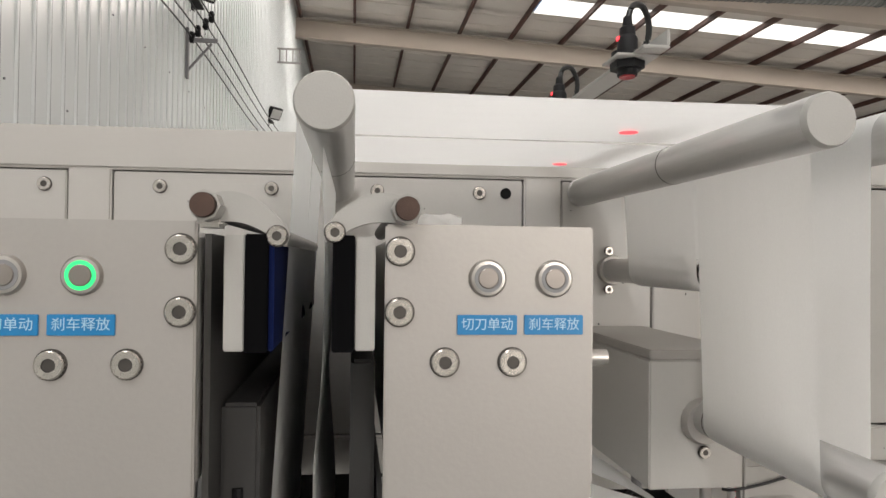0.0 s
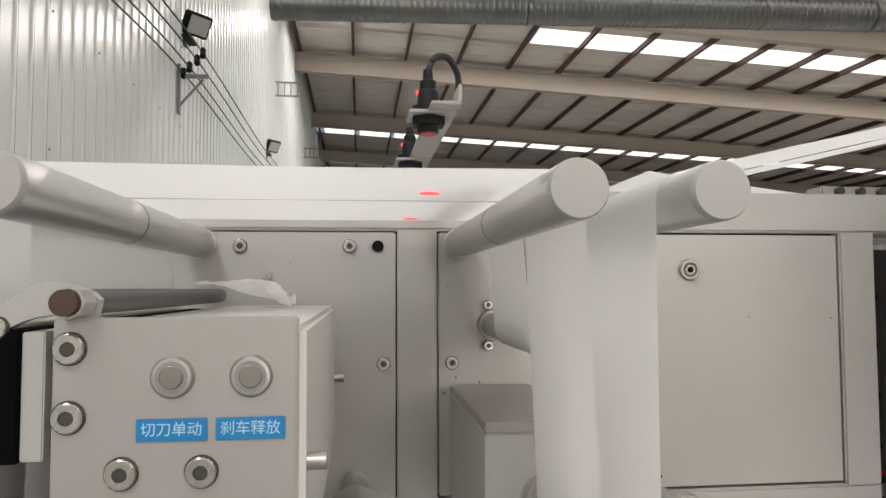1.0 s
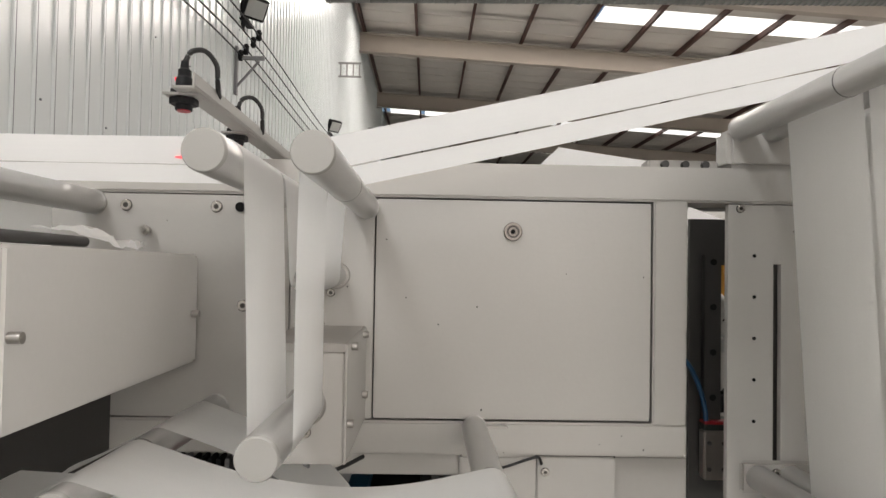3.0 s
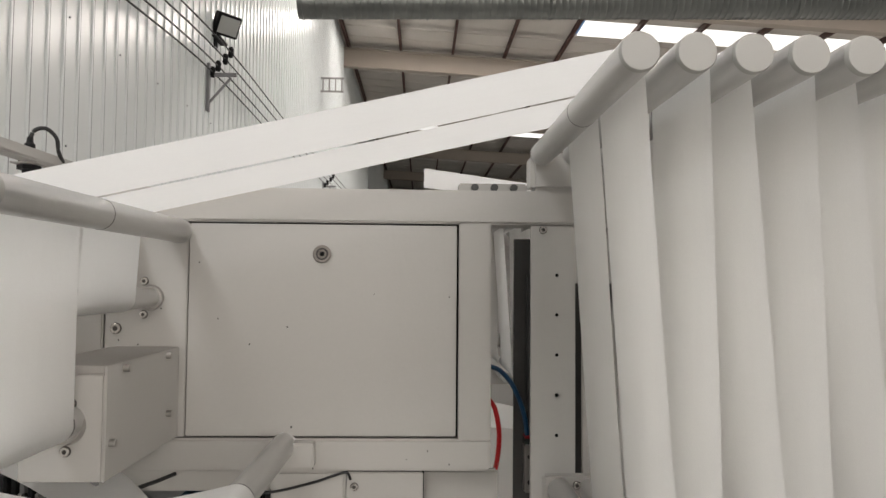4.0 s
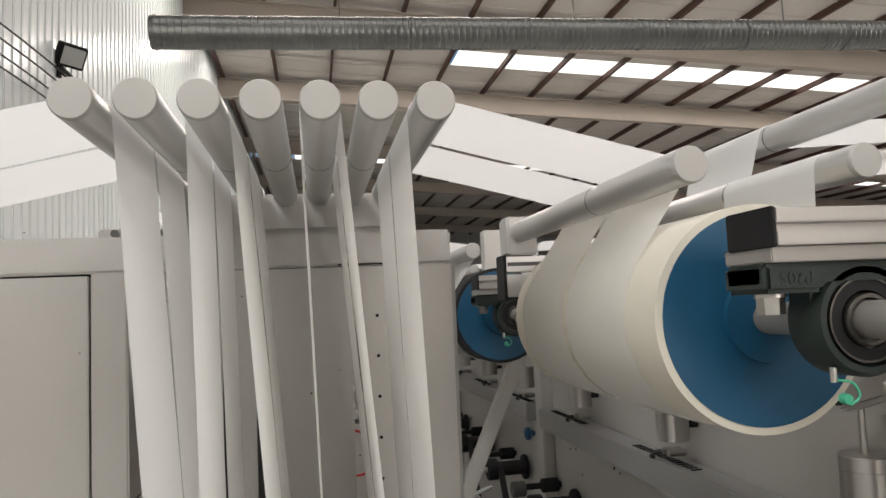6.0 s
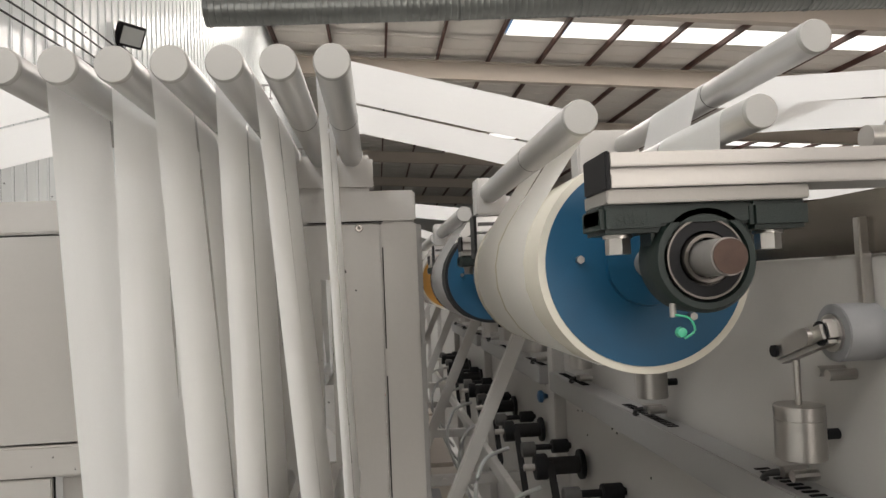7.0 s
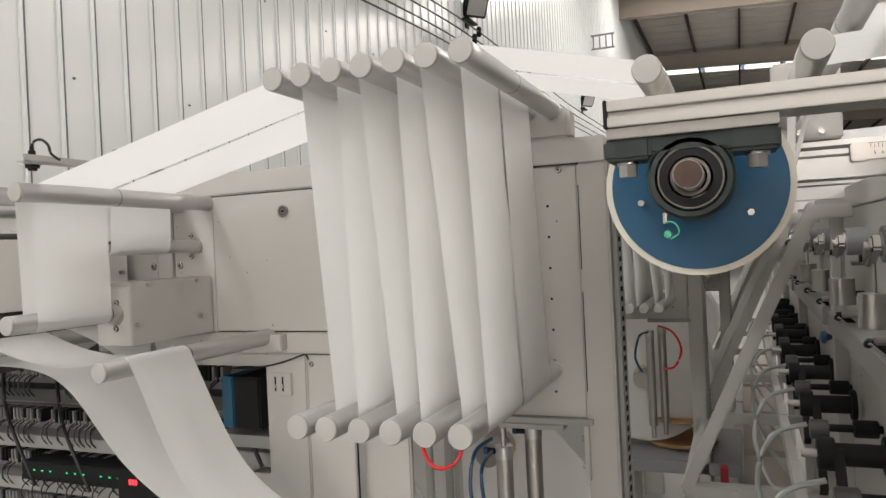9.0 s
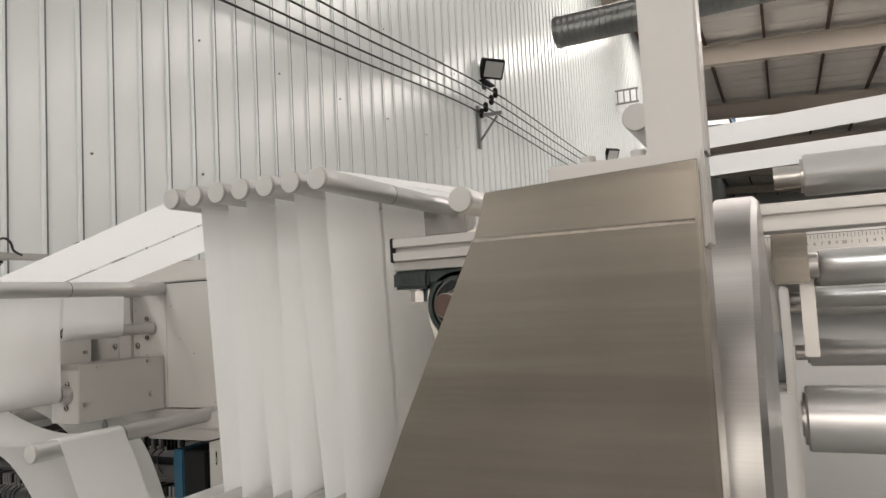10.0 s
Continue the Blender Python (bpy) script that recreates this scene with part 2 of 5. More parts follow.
def group_of(name, label, category, at=(0, 0, 0), group="", kind=""):
    ob = new(name)
    ob.empty_display_size = 0.05
    ob.location = at
    return tagged(ob, label, category, group, kind)


def shared(name, me, parent, m, label=""):
    ob = new(name, me)
    ob.parent = parent
    ob.matrix_basis = m
    return tagged(ob, label) if label else ob


def screw_mesh(r, h, material):
    """A hexagon-socket cap screw, its head towards -y; socket and counterbore are coloured dark as shade."""
    bm = lathe([(r * 0.995, 0), (r, h * 0.05), (r, h * 0.82), (r * 0.9, h), (r * 0.48, h)], "y", (0, 0, 0), 24)
    bmesh.ops.delete(bm, geom=[f for f in bm.faces if len(f.verts) > 4], context='FACES')
    steel = len(bm.faces)
    bm_cyl(bm, (0, -h * 0.75, 0), r * 0.485, h * 0.2, "y", 6)
    for k in range(18):
        a = 2 * math.pi * k / 18
        bm_box(bm, r * 0.99, r * 1.012, -h * 0.72, -h * 0.12, -r * 0.07, r * 0.07, m=Matrix.Rotation(a, 4, 'Y'))
    for k in range(24):
        a, c = 2 * math.pi * k / 24, 2 * math.pi * (k + 1) / 24
        q = [bm.verts.new((rr * math.cos(t), -h * (0.5 + 0.5 * s), rr * math.sin(t))) for rr, t, s in ((r * 0.48, a, 1), (r * 0.48, c, 1), (r * 0.44, c, 0), (r * 0.44, a, 0))]
        bm.faces.new(q)
    bm_cyl(bm, (0, -0.0003, 0), r * 1.1, 0.0008, "y", 28)
    bm.faces.ensure_lookup_table()
    for f in bm.faces[steel:]:
        f.material_index = 1
    me = mesh_of("cap_screw", bm, material)
    me.materials.append(M_SOCKET)
    return me


ME_SCREW = screw_mesh(0.0066, 0.003, M_SCREWHEAD)
ME_SCREW_SMALL = screw_mesh(0.0048, 0.0032, M_SCREWHEAD)
ME_HOLE = mesh_of("hole", cyl((0, -0.0004, 0), 0.0022, 0.001, "y", 14), M_SHADOWGAP)

UNIT_PITCH = 1.5


# ---------- hall ----------
def hall():
    floor = thing("floor", box(-2.3, 45, -12, 62, -0.2, 0, bevel=0), M_FLOOR, "painted grey concrete factory floor", "floor", kind="structure")
    # left wall: panels with standing ribs
    wall = group_of("wall_west", "tall glossy white corrugated metal wall panels", "wall", (0, 0, 0), kind="structure")
    # the opening at z 5.6 to 7.2 is an added, unseen window band
    bms = bmesh.new()
    for y0, y1, z0, z1 in ((-12, 62, 0, 5.6), (-12, 62, 7.2, 9.6), (-12, -8.6, 5.6, 7.2), (0.6, 62, 5.6, 7.2)):
        bm_box(bms, -2.3, -2.16, y0, y1, z0, z1)
    part("sheet", bms, M_WALL, wall)
    part("added_window_bar", box(-2.2, -2.17, -8.6, 0.6, 6.38, 6.42, bevel=0), M_SEAM, wall)
    rib = bmesh.new()
    bm_box(rib, 0, 0.014, -0.012, 0.012, 0, 9.0, 0.004)
    seam = mesh_of("seam", box(0, 0.011, 0.0125, 0.0215, 0, 9.0, bevel=0), M_SEAM)
    rib_me = mesh_of("rib", rib, M_WALL)
    for k in range(150):
        yy = 0.65 + 0.211 * k
        shared("rib", rib_me, wall, Matrix.Translation((-2.16, yy, 0)))
        shared("seam", seam, wall, Matrix.Translation((-2.16, yy, 0)))
    for k in range(14):
        for j in range(3):
            bmx = Matrix.Translation((-2.155, 0.73 + 0.844 * k, 2.4 + 0.9 * j))
            if k == 0 and j == 0:
                dot = mesh_of("rivet", cyl((0, 0, 0), 0.007, 0.008, "x", 10), M_SEAM)
            shared("rivet", dot, wall, bmx)
    thing("wall_south", box(-2.3, 45, -12.2, -12.0, 0, 9.6, bevel=0), M_CONCRETE, "plain pale plaster hall wall", "wall", kind="structure")
    thing("wall_north", box(-2.3, 45, 62, 62.2, 0, 9.6, bevel=0), M_CONCRETE, "plain pale plaster hall wall", "wall", kind="structure")
    thing("wall_east", box(45, 45.2, -12, 62, 0, 9.6, bevel=0), M_CONCRETE, "plain pale plaster hall wall", "wall", kind="structure")
    # roof: sheets between the translucent strips, purlins and rafters below
    strips = [-7.0, -1.0, 6.0, 12.0, 18.7, 33.0, 41.0, 50.0]
    roof = bmesh.new()
    tilt = Matrix.Translation((-2.15, 0, 8.9)) @ Matrix.Rotation(-math.atan(ROOF_SLOPE), 4, 'Y')
    edges = [-12.2] + [e for s in strips for e in (s - 0.6, s + 0.6)] + [62.2]
    for a, b in zip(edges[::2], edges[1::2]):
        bm_box(roof, -0.2, 47.5, a, b, 0.0, 0.06, m=tilt)
    bm_box(roof, -0.2, 6.75, 17.9, 19.5, 0.0, 0.05, m=tilt)
    for k in range(80):
        yy = -11.5 + 0.92 * k
        if all(abs(yy - s) > 0.85 for s in strips):
            bm_box(roof, -0.2, 47.4, yy - 0.018, yy + 0.018, -0.018, 0.004, m=tilt)
    thing("ceiling", roof, M_ROOF, "grey corrugated metal roof underside", "ceiling", kind="structure")
    panel = mesh_of("panel", box(0.05, 1.5, -0.62, 0.62, 0.005, 0.03, bevel=0), M_SKYLIGHT)
    for i, s in enumerate(strips):
        sk = group_of("skylight", "glowing translucent roof light panels between purlins", "skylight", (0, 0, 0), "roof lights", "structure")
        for k in range(29 if s > 15 else 1):
            if s == 18.7 and k < 4:
                continue
            if s > 15:
                shared("panel", panel, sk, tilt @ Matrix.Translation((-1.3 + 1.62 * k + 1.6, s, 0)))
            else:
                shared("panel", mesh_of("panel", box(0.05, 46, -0.75, 0.75, 0.02, 0.04, bevel=0), M_SKYLIGHT), sk, tilt)
    pur = mesh_of("purlin", box(-0.035, 0.035, -12, 62, -0.17, -0.005, bevel=0), M_PURLIN)
    for k in range(28):
        ob = new("purlin", pur)
        ob.matrix_basis = tilt @ Matrix.Translation((0.15 + 1.62 * k, 0, 0))
        tagged(ob, "rust-red painted steel roof purlin", "purlin", "roof purlins", "structure")
    beam = bmesh.new()
    bm_box(beam, -0.1, 47.3, -0.012, 0.012, -0.75, -0.19)
    bm_box(beam, -0.1, 47.3, -0.13, 0.13, -0.205, -0.18)
    bm_box(beam, -0.1, 47.3, -0.13, 0.13, -0.76, -0.74)
    beam_me = mesh_of("rafter", beam, M_BEAM)
    for yy in (-8, 0.5, 8.9, 15.6, 21.4, 29.0, 37.0, 46.0, 55.0):
        ob = new("rafter", beam_me)
        ob.matrix_basis = tilt @ Matrix.Translation((0, yy, 0))
        tagged(ob, "tan painted steel roof rafter", "rafter", "roof rafters", "structure")
    # ventilation duct across the hall
    duct = group_of("air_duct", "round galvanised spiral ventilation duct under the roof", "duct", (0, 8.0, 4.82))
    duct.rotation_euler = (0, -0.0195, 0)
    bmd = lathe([q for k in range(150) for q in ((0.2, -1.25 + 0.08 * k), (0.2, -1.192 + 0.08 * k), (0.2055, -1.186 + 0.08 * k), (0.2055, -1.178 + 0.08 * k))], "x", (0, 0, 0.15), 32)
    bm_cyl(bmd, (20.98, 0, 0.15), 0.2, 20.5, "x", 32)
    part("pipe", bmd, M_GALV, duct)
    ring = mesh_of("flange", cyl((0, 0, 0.15), 0.212, 0.02, "x", 32), M_GALV)
    for k in range(7):
        shared("flange", ring, duct, Matrix.Translation((-1.2 + 1.55 * k, 0, 0)))
    for k in range(4):
        part("hanger", box(1.0 + 3.1 * k, 1.01 + 3.1 * k, -0.01, 0.01, 0.3, 3.4, bevel=0), M_DARKSTEEL, duct)
    # cables on the wall with their brackets
    for k, (dx, dz) in enumerate(((0.06, -0.05), (0.12, 0.02), (0.2, 0.1), (0.26, 0.18))):
        pts = [(-2.15 + dx, yy, 3.9 + dz + zz) for yy, zz in ((-3, -0.75), (1.0, -0.33), (4.2, -0.16), (7.3, 0.0), (12.0, -0.06), (17.0, 0.05), (24.0, 0.1))]
        thing("wall_cable", tube(pts, 0.009, 6, 10), M_CABLE, "black power cable strung along the wall", "cable", "cables along the wall")
    for yy in (7.3, 17.0):
        br = group_of("cable_bracket", "steel wall bracket carrying four cables", "bracket", (-2.15, yy, 3.9), "cable brackets")
        part("arm", box(0, 0.33, -0.02, 0.02, -0.1, -0.06), M_GREYPVC, br)
        part("foot", box(0, 0.03, -0.03, 0.03, -0.5, 0.05), M_GREYPVC, br)
        bmt = box(0, 0.4, -0.012, 0.012, -0.012, 0.012, m=Matrix.Translation((0.01, 0, -0.42)) @ Matrix.Rotation(radians(-50), 4, 'Y'))
        part("strut", bmt, M_GREYPVC, br)
        for dx, dz in ((0.06, -0.05), (0.12, 0.02), (0.2, 0.1), (0.26, 0.18)):
            part("insulator", lathe([(0.02, -0.06), (0.035, -0.03), (0.028, 0), (0.035, 0.03), (0.02, 0.06)], "z", (dx, 0, dz), 14), M_BLACK, br)
    # flood lamps
    for at in ((-2.03, 7.6, 4.5), (-2.03, 14.9, 4.55)):
        fl = group_of("flood_lamp", "switched-off black flood lamp on the wall", "lamp", at, "wall flood lamps")
        rot = Matrix.Rotation(radians(-40), 4, 'Z') @ Matrix.Rotation(radians(28), 4, 'Y')
        part("housing", box(-0.05, 0.05, -0.16, 0.16, -0.13, 0.13, bevel=0.012, m=rot), M_BLACK, fl)
        part("glass", box(0.05, 0.056, -0.13, 0.13, -0.1, 0.1, m=rot), M_HOSE, fl)
        part("yoke", box(-0.12, -0.03, -0.18, 0.18, -0.19, -0.17), M_BLACK, fl)
        part("wall_plate", box(-0.135, -0.115, -0.06, 0.06, -0.26, -0.12), M_BLACK, fl)
    # small step frame on the wall
    for at in ((-2.15, 16.4, 6.2), (-2.15, 25.0, 6.3)):
        st = group_of("wall_rung_frame", "small grey steel rung frame on the wall", "frame", at, "wall rung frames")
        for dz in (-0.16, 0.16):
            part("rail", box(0, 0.55, -0.02, 0.02, dz - 0.02, dz + 0.02), M_GREYBAR, st)
        for k in range(4):
            part("rung", box(0.04 + 0.15 * k, 0.07 + 0.15 * k, -0.015, 0.015, -0.15, 0.15), M_GREYBAR, st)
    del floor


hall()


# ---------- web path ----------
R = 0.015
DRUM = (0.945, 1.485, 0.088)
COMB_X = [0.452 + 0.0417 * k for k in range(7)]
GRID_X = [0.473, 0.513, 0.558, 0.599, 0.642, 0.685]
COMB_Z, GRID_Z = 1.655, 1.226


def belt(stops, arc_step=0.25):
    """The line of a web over rollers (x, z, radius, side): side +1 turns clockwise, -1 the other way, 0 is a plain end."""
    stops = [(x, z, r + 0.0009 if r else r, s) for x, z, r, s in stops]
    ns = []
    for (xa, za, ra, sa), (xb, zb, rb, sb) in zip(stops, stops[1:]):
        dx, dz = xb - xa, zb - za
        d = math.hypot(dx, dz)
        k = (sa * ra - sb * rb) / d
        ns.append(math.atan2(dz, dx) + math.acos(max(-1, min(1, k))))
    out = []
    for i, (x, z, r, s) in enumerate(stops):
        if s == 0:
            out.append((x, z))
            continue
        a0 = ns[i - 1] if i else ns[0]
        a1 = ns[i] if i < len(ns) else ns[-1]
        off = 0 if s > 0 else math.pi
        turn = (a1 - a0) % (2 * math.pi)
        if s > 0:
            turn -= 2 * math.pi
        if abs(turn) > 5.5:
            turn = 0
        n = max(1, int(abs(turn) / arc_step))
        for k in range(n + 1):
            a = a0 + off + turn * k / n
            out.append((x + r * math.cos(a), z + r * math.sin(a)))
    return out


def web(name, stops, y0, y1, label, seed=0, wave=0.0012, group="webs over the rollers", cols=6, ease=0):
    line = belt(stops)
    dense = [line[0]]
    for a, b in zip(line, line[1:]):
        d = math.hypot(b[0] - a[0], b[1] - a[1])
        n = max(1, int(d / (0.015 if ease else 0.03)))
        for k in range(1, n + 1):
            dense.append((a[0] + (b[0] - a[0]) * k / n, a[1] + (b[1] - a[1]) * k / n))
    held = [min((math.hypot(p[0] - q[0], p[1] - q[1]) - q[2] for q in stops if q[3]), default=1) < 0.004 for p in dense]
    for _ in range(ease):
        dense = [p if held[i] or i in (0, len(dense) - 1) else tuple((dense[i - 1][a] + 2 * p[a] + dense[i + 1][a]) / 4 for a in (0, 1)) for i, p in enumerate(dense)]
    bm = bmesh.new()
    rows = []
    run = 0.0
    for i, (x, z) in enumerate(dense):
        a, b = dense[max(i - 1, 0)], dense[min(i + 1, len(dense) - 1)]
        run += math.hypot(x - a[0], z - a[1])
        tx, tz = b[0] - a[0], b[1] - a[1]
        ln = math.hypot(tx, tz) or 1
        nx, nz = -tz / ln, tx / ln
        near = min((math.hypot(x - s[0], z - s[1]) - s[2] for s in stops if s[3]), default=0.1)
        amp = wave * min(1, max(0, near / 0.08))
        sway = 0.0012 * noise.noise(Vector((run * 2.0, seed, 0)))
        row = []
        for k in range(cols + 1):
            f = k / cols
            o = amp * noise.noise(Vector((run * 3 + seed, f * 2.2, seed * 1.7)))
            row.append(bm.verts.new((x + nx * o, y0 + (y1 - y0) * f + sway, z + nz * o)))
        rows.append(row)
    for a, b in zip(rows, rows[1:]):
        for k in range(cols):
            bm.faces.new((a[k], a[k + 1], b[k + 1], b[k]))
    return thing(name, bm, M_WEB, label, "web", group)


def zigzag():
    c, g = [(x, COMB_Z, R, 1) for x in COMB_X], [(x, GRID_Z, R, -1) for x in GRID_X]
    return [c[0], g[1], c[2], g[3], c[4], g[5], c[6]]


R0, R1, R2, R3 = (-0.345, 1.549), (-0.083, 1.549), (-0.012, 1.549), (-0.044, 1.349)
MID = (-0.047, 1.464)
DR1, ERL, ERU = (0.901, 1.606), (1.055, 1.608), (1.107, 1.671)
FRONT, BACK = (-0.378, -0.236), (-0.227, -0.085)


def webs():
    for lane, low, last, seed in ((FRONT, (*R3, R, -1), [(*ERL, R, 1), (2.4, 1.66, 0, 0)], 1.0), (BACK, (*MID, 0.0135, -1), [(*ERU, R, 1), (2.4, 1.75, 0, 0)], 5.0)):
        web("web", [(-0.377, 1.24, 0, 0), (*R0, R, 1), (*R1, R, 1), low, (*R2, R, 1)] + zigzag() + [(*DR1, R, 1), (*DRUM, -1)] + last, *lane,
            "white nonwoven web strip threaded over the rollers", seed)


webs()


# ---------- rollers ----------
def rod(x, z, name="guide_rod", tip=-0.417, r=R, base=0.0, ring=True, label="satin aluminium guide rod with white nylon end cap", group="guide rods"):
    ob = group_of(name, label, "guide rod", (x, base, z), group)
    part("seat", cyl((0, -0.001, 0), r * 1.05, 0.003, "y", 32), M_ALU, ob)
    part("shaft", lathe([(r * 0.97, 0.0), (r, 0.002), (r, -tip + base - 0.004), (r * 0.96, -tip + base - 0.002)], "y", (0, 0, 0), 36), M_ALU, ob)
    part("end_cap", lathe([(r * 0.93, 0), (r * 0.995, 0.0005), (r * 0.995, 0.0035), (r * 0.93, 0.0055), (0.0, 0.0062)], "y", (0, tip - base + 0.002, 0), 36), M_CAP, ob, "white nylon end cap")
    if ring:
        part("ring", lathe([(r * 1.012, 0), (r * 1.012, 0.0015)], "y", (0, -0.231 - base, 0), 36), M_DARKSTEEL, ob, "thin dark ring")
    return ob


def rods():
    for x, z in (R0, R1, R2):
        rod(x, z)
    rod(*R3, base=-0.2)
    for x in COMB_X:
        rod(x, COMB_Z, base=0.0, group="upper comb rods")
    for x in GRID_X:
        rod(x, GRID_Z, base=0.0, tip=-0.428, group="lower comb rods")
    for k, (x, z) in enumerate((DR1, ERL, ERU)):
        rod(x, z, base=0.06, group="drum guide rods")


rods()


# ---------- machine frame ----------
def machine_frame(dy=0.0, full=True):
    f = group_of("machine_frame", "grey-white powder-coated steel machine frame with access door", "machine frame", (0, dy, 0), "machine frames")
    top, bot = 1.606, 1.247
    part("top_beam", box(-1.6, 0.787, 0, 0.07, 1.562, top, bevel=0.003), M_PAINT, f)
    part("lower_beam", box(-1.6, 0.387, 0, 0.07, bot, 1.2875, bevel=0.003), M_PAINT, f)
    for x0, x1 in ((-0.617, -0.575), (-0.147, -0.1055), (0.3445, 0.3865)):
        part("post", box(x0, x1, 0.0003, 0.07, 1.285, 1.564, bevel=0.002), M_PAINT, f)
    part("corner_post", box(0.737, 0.787, 0.0, 0.055, 0.0, 1.563, bevel=0.003), M_PAINT, f)
    # Near-black sheet behind the plates puts shade into their joints.
    part("gap_shade_backing", box(-1.6, 0.36, 0.0155, 0.02, 1.26, 1.59, bevel=0), M_SHADOWGAP, f)
    part("back_box", box(-1.6, 0.36, 0.0205, 0.34, 1.26, 1.605, bevel=0.004), M_PAINT, f)
    part("back_cover", box(-1.6, 0.365, 0.34, 0.35, 1.255, 1.6, bevel=0.002), M_PAINT, f)
    for x0, x1 in ((-1.2, -0.619), (-0.5735, -0.1485), (-0.1040, -0.0015)):
        part("cover_plate", box(x0, x1, 0.003, 0.014, 1.289, 1.5605, bevel=0.0012), M_PAINT2, f)
    door = part("access_door", box(0.0005, 0.3415, 0.0012, 0.012, 1.2905, 1.5595, bevel=0.0012), M_PAINT2, f, "flush rectangular access door")
    part("lock", lathe([(0.011, 0), (0.0115, 0.003), (0.0105, 0.0042), (0.0082, 0.0042), (0.0078, 0.0025), (0.0055, 0.0025), (0.0052, 0.0042), (0.0035, 0.0042), (0.003, 0.0015), (0, 0.0015)], "y", (0.169, 0.0015, 1.5215), 28), M_BUTTON, door, "round chrome quarter-turn lock")
    # Dark ring puts shade into the lock's round recess.
    part("lock_recess_shade", lathe([(0.0079, 0), (0.0079, 0.0012), (0.0057, 0.0012), (0.0057, 0)], "y", (0.169, -0.0008, 1.5215), 28), M_SOCKET, door)
    part("key_slot", box(0.1668, 0.1712, -0.0034, 0.0, 1.5193, 1.5237, bevel=0.0003, m=None), M_SHADOWGAP, door)
    for x, z in ((-0.528, 1.546), (-0.416, 1.546), (-0.306, 1.546), (-0.196, 1.546), (-0.161, 1.425), (-0.09, 1.425), (-0.09, 1.546), (-0.64, 1.546)):
        shared("cap_screw", ME_SCREW, f, Matrix.Translation((x, 0.003, z)))
    part("bore", cyl((-0.167, 0.0022, 1.546), 0.006, 0.003, "y", 20), M_SHADOWGAP, f, "dark drilled hole")
    part("stud", cyl((-0.278, -0.008, 1.515), 0.0035, 0.024, "y", 14), M_STEEL, f)
    part("nut", cyl((-0.278, -0.010, 1.515), 0.0065, 0.008, "y", 6), M_STEEL, f)
    # comb plate with its slots
    bmx = bmesh.new()
    xs = [0.438, 0.495, 0.505, 0.535, 0.545, 0.655, 0.668, 0.7365]
    for k in range(7):
        if k in (1, 3, 5):
            bm_box(bmx, xs[k], xs[k + 1], 0.002, 0.012, 1.487, 1.5605)
            bm_box(bmx, xs[k], xs[k + 1], 0.002, 0.012, 1.149, 1.242)
        else:
            bm_box(bmx, xs[k], xs[k + 1], 0.002, 0.012, 1.149, 1.5605)
    bmesh.ops.remove_doubles(bmx, verts=bmx.verts, dist=1e-5)
    plate = part("comb_plate", bmx, M_PAINT2, f, "grey-white slotted plate behind the comb rods")
    for x, z in ((0.453, 1.5555), (0.5405, 1.5555), (0.709, 1.5555)):
        shared("cap_screw", ME_SCREW_SMALL, plate, Matrix.Translation((x, 0.002, z - 0.0)))
    for x in (0.471, 0.688):
        for k in range(7):
            shared("hole", ME_HOLE, plate, Matrix.Translation((x, 0.002, 1.497 - 0.0512 * k)))
    for z0, z1 in ((1.391, 1.528), (1.192, 1.354)):
        part("slit", box(0.7395, 0.7410, -0.0006, 0.002, z0, z1, bevel=0), M_SHADOWGAP, f)
    # Thin dark strip paints the shadow line under the beam's lip.
    part("lip_shadow_line", box(0.640, 0.742, -0.001, 0.003, 1.5628, 1.5642, bevel=0), M_SHADOWGAP, f)
    part("lower_lip", box(0.60, 0.748, -0.012, 0.05, 1.138, 1.148, bevel=0.001), M_GREYBAR, f)
    # side of the corner post: perforated strip
    part("side_strip", box(0.788, 0.795, 0.02, 0.075, 0.0, 1.56, bevel=0.001), M_GREYBAR, f)
    hole = mesh_of("slot_hole", box(-0.0006, 0.0012, -0.007, 0.007, -0.004, 0.004, bevel=0), M_SHADOWGAP)
    for k in range(60):
        shared("slot_hole", hole, f, Matrix.Translation((0.795, 0.045, 1.52 - 0.0165 * k)))
    # block that holds the comb rods
    part("comb_block", box(0.437, 0.731, 0.0, 0.045, 1.606, 1.6565, bevel=0.006), M_PAINT, f, "grey-white rod holder block")
    bl = part("bearing_rail", box(0.345, 0.436, 0.03, 0.06, 1.606, 1.619, bevel=0.002), M_ALUPLATE, f)
    for k in range(3):
        part("rail_screw", cyl((0.366 + 0.026 * k, 0.028, 1.613), 0.005, 0.008, "y", 12), M_DARKSTEEL, bl)
    rng = random.Random(12)
    chip = mesh_of("paint_chip", cyl((0, -0.0003, 0), 0.0009, 0.0006, "y", 7), M_SHADOWGAP)
    for x0, x1, z0, z1, n in ((-0.10, -0.004, 1.3, 1.55, 11), (0.004, 0.34, 1.294, 1.556, 7), (-0.57, -0.15, 1.3, 1.55, 5), (-0.06, 0.38, 1.25, 1.285, 6), (0.44, 0.73, 1.16, 1.55, 9)):
        for k in range(n):
            shared("paint_chip", chip, f, Matrix.Translation((rng.uniform(x0, x1), 0.0025 if x0 != 0.004 and x0 != -0.06 else (0.0010 if x0 > 0 else 0.0), rng.uniform(z0, z1))) @ Matrix.Diagonal((rng.uniform(0.5, 1.6), 1, rng.uniform(0.5, 1.6), 1)))
    # lower part: cabinet cheeks and legs
    part("lower_panel", box(0.108, 0.2025, 0.004, 0.02, 0.0, 1.246, bevel=0.003), M_PAINT2, f)
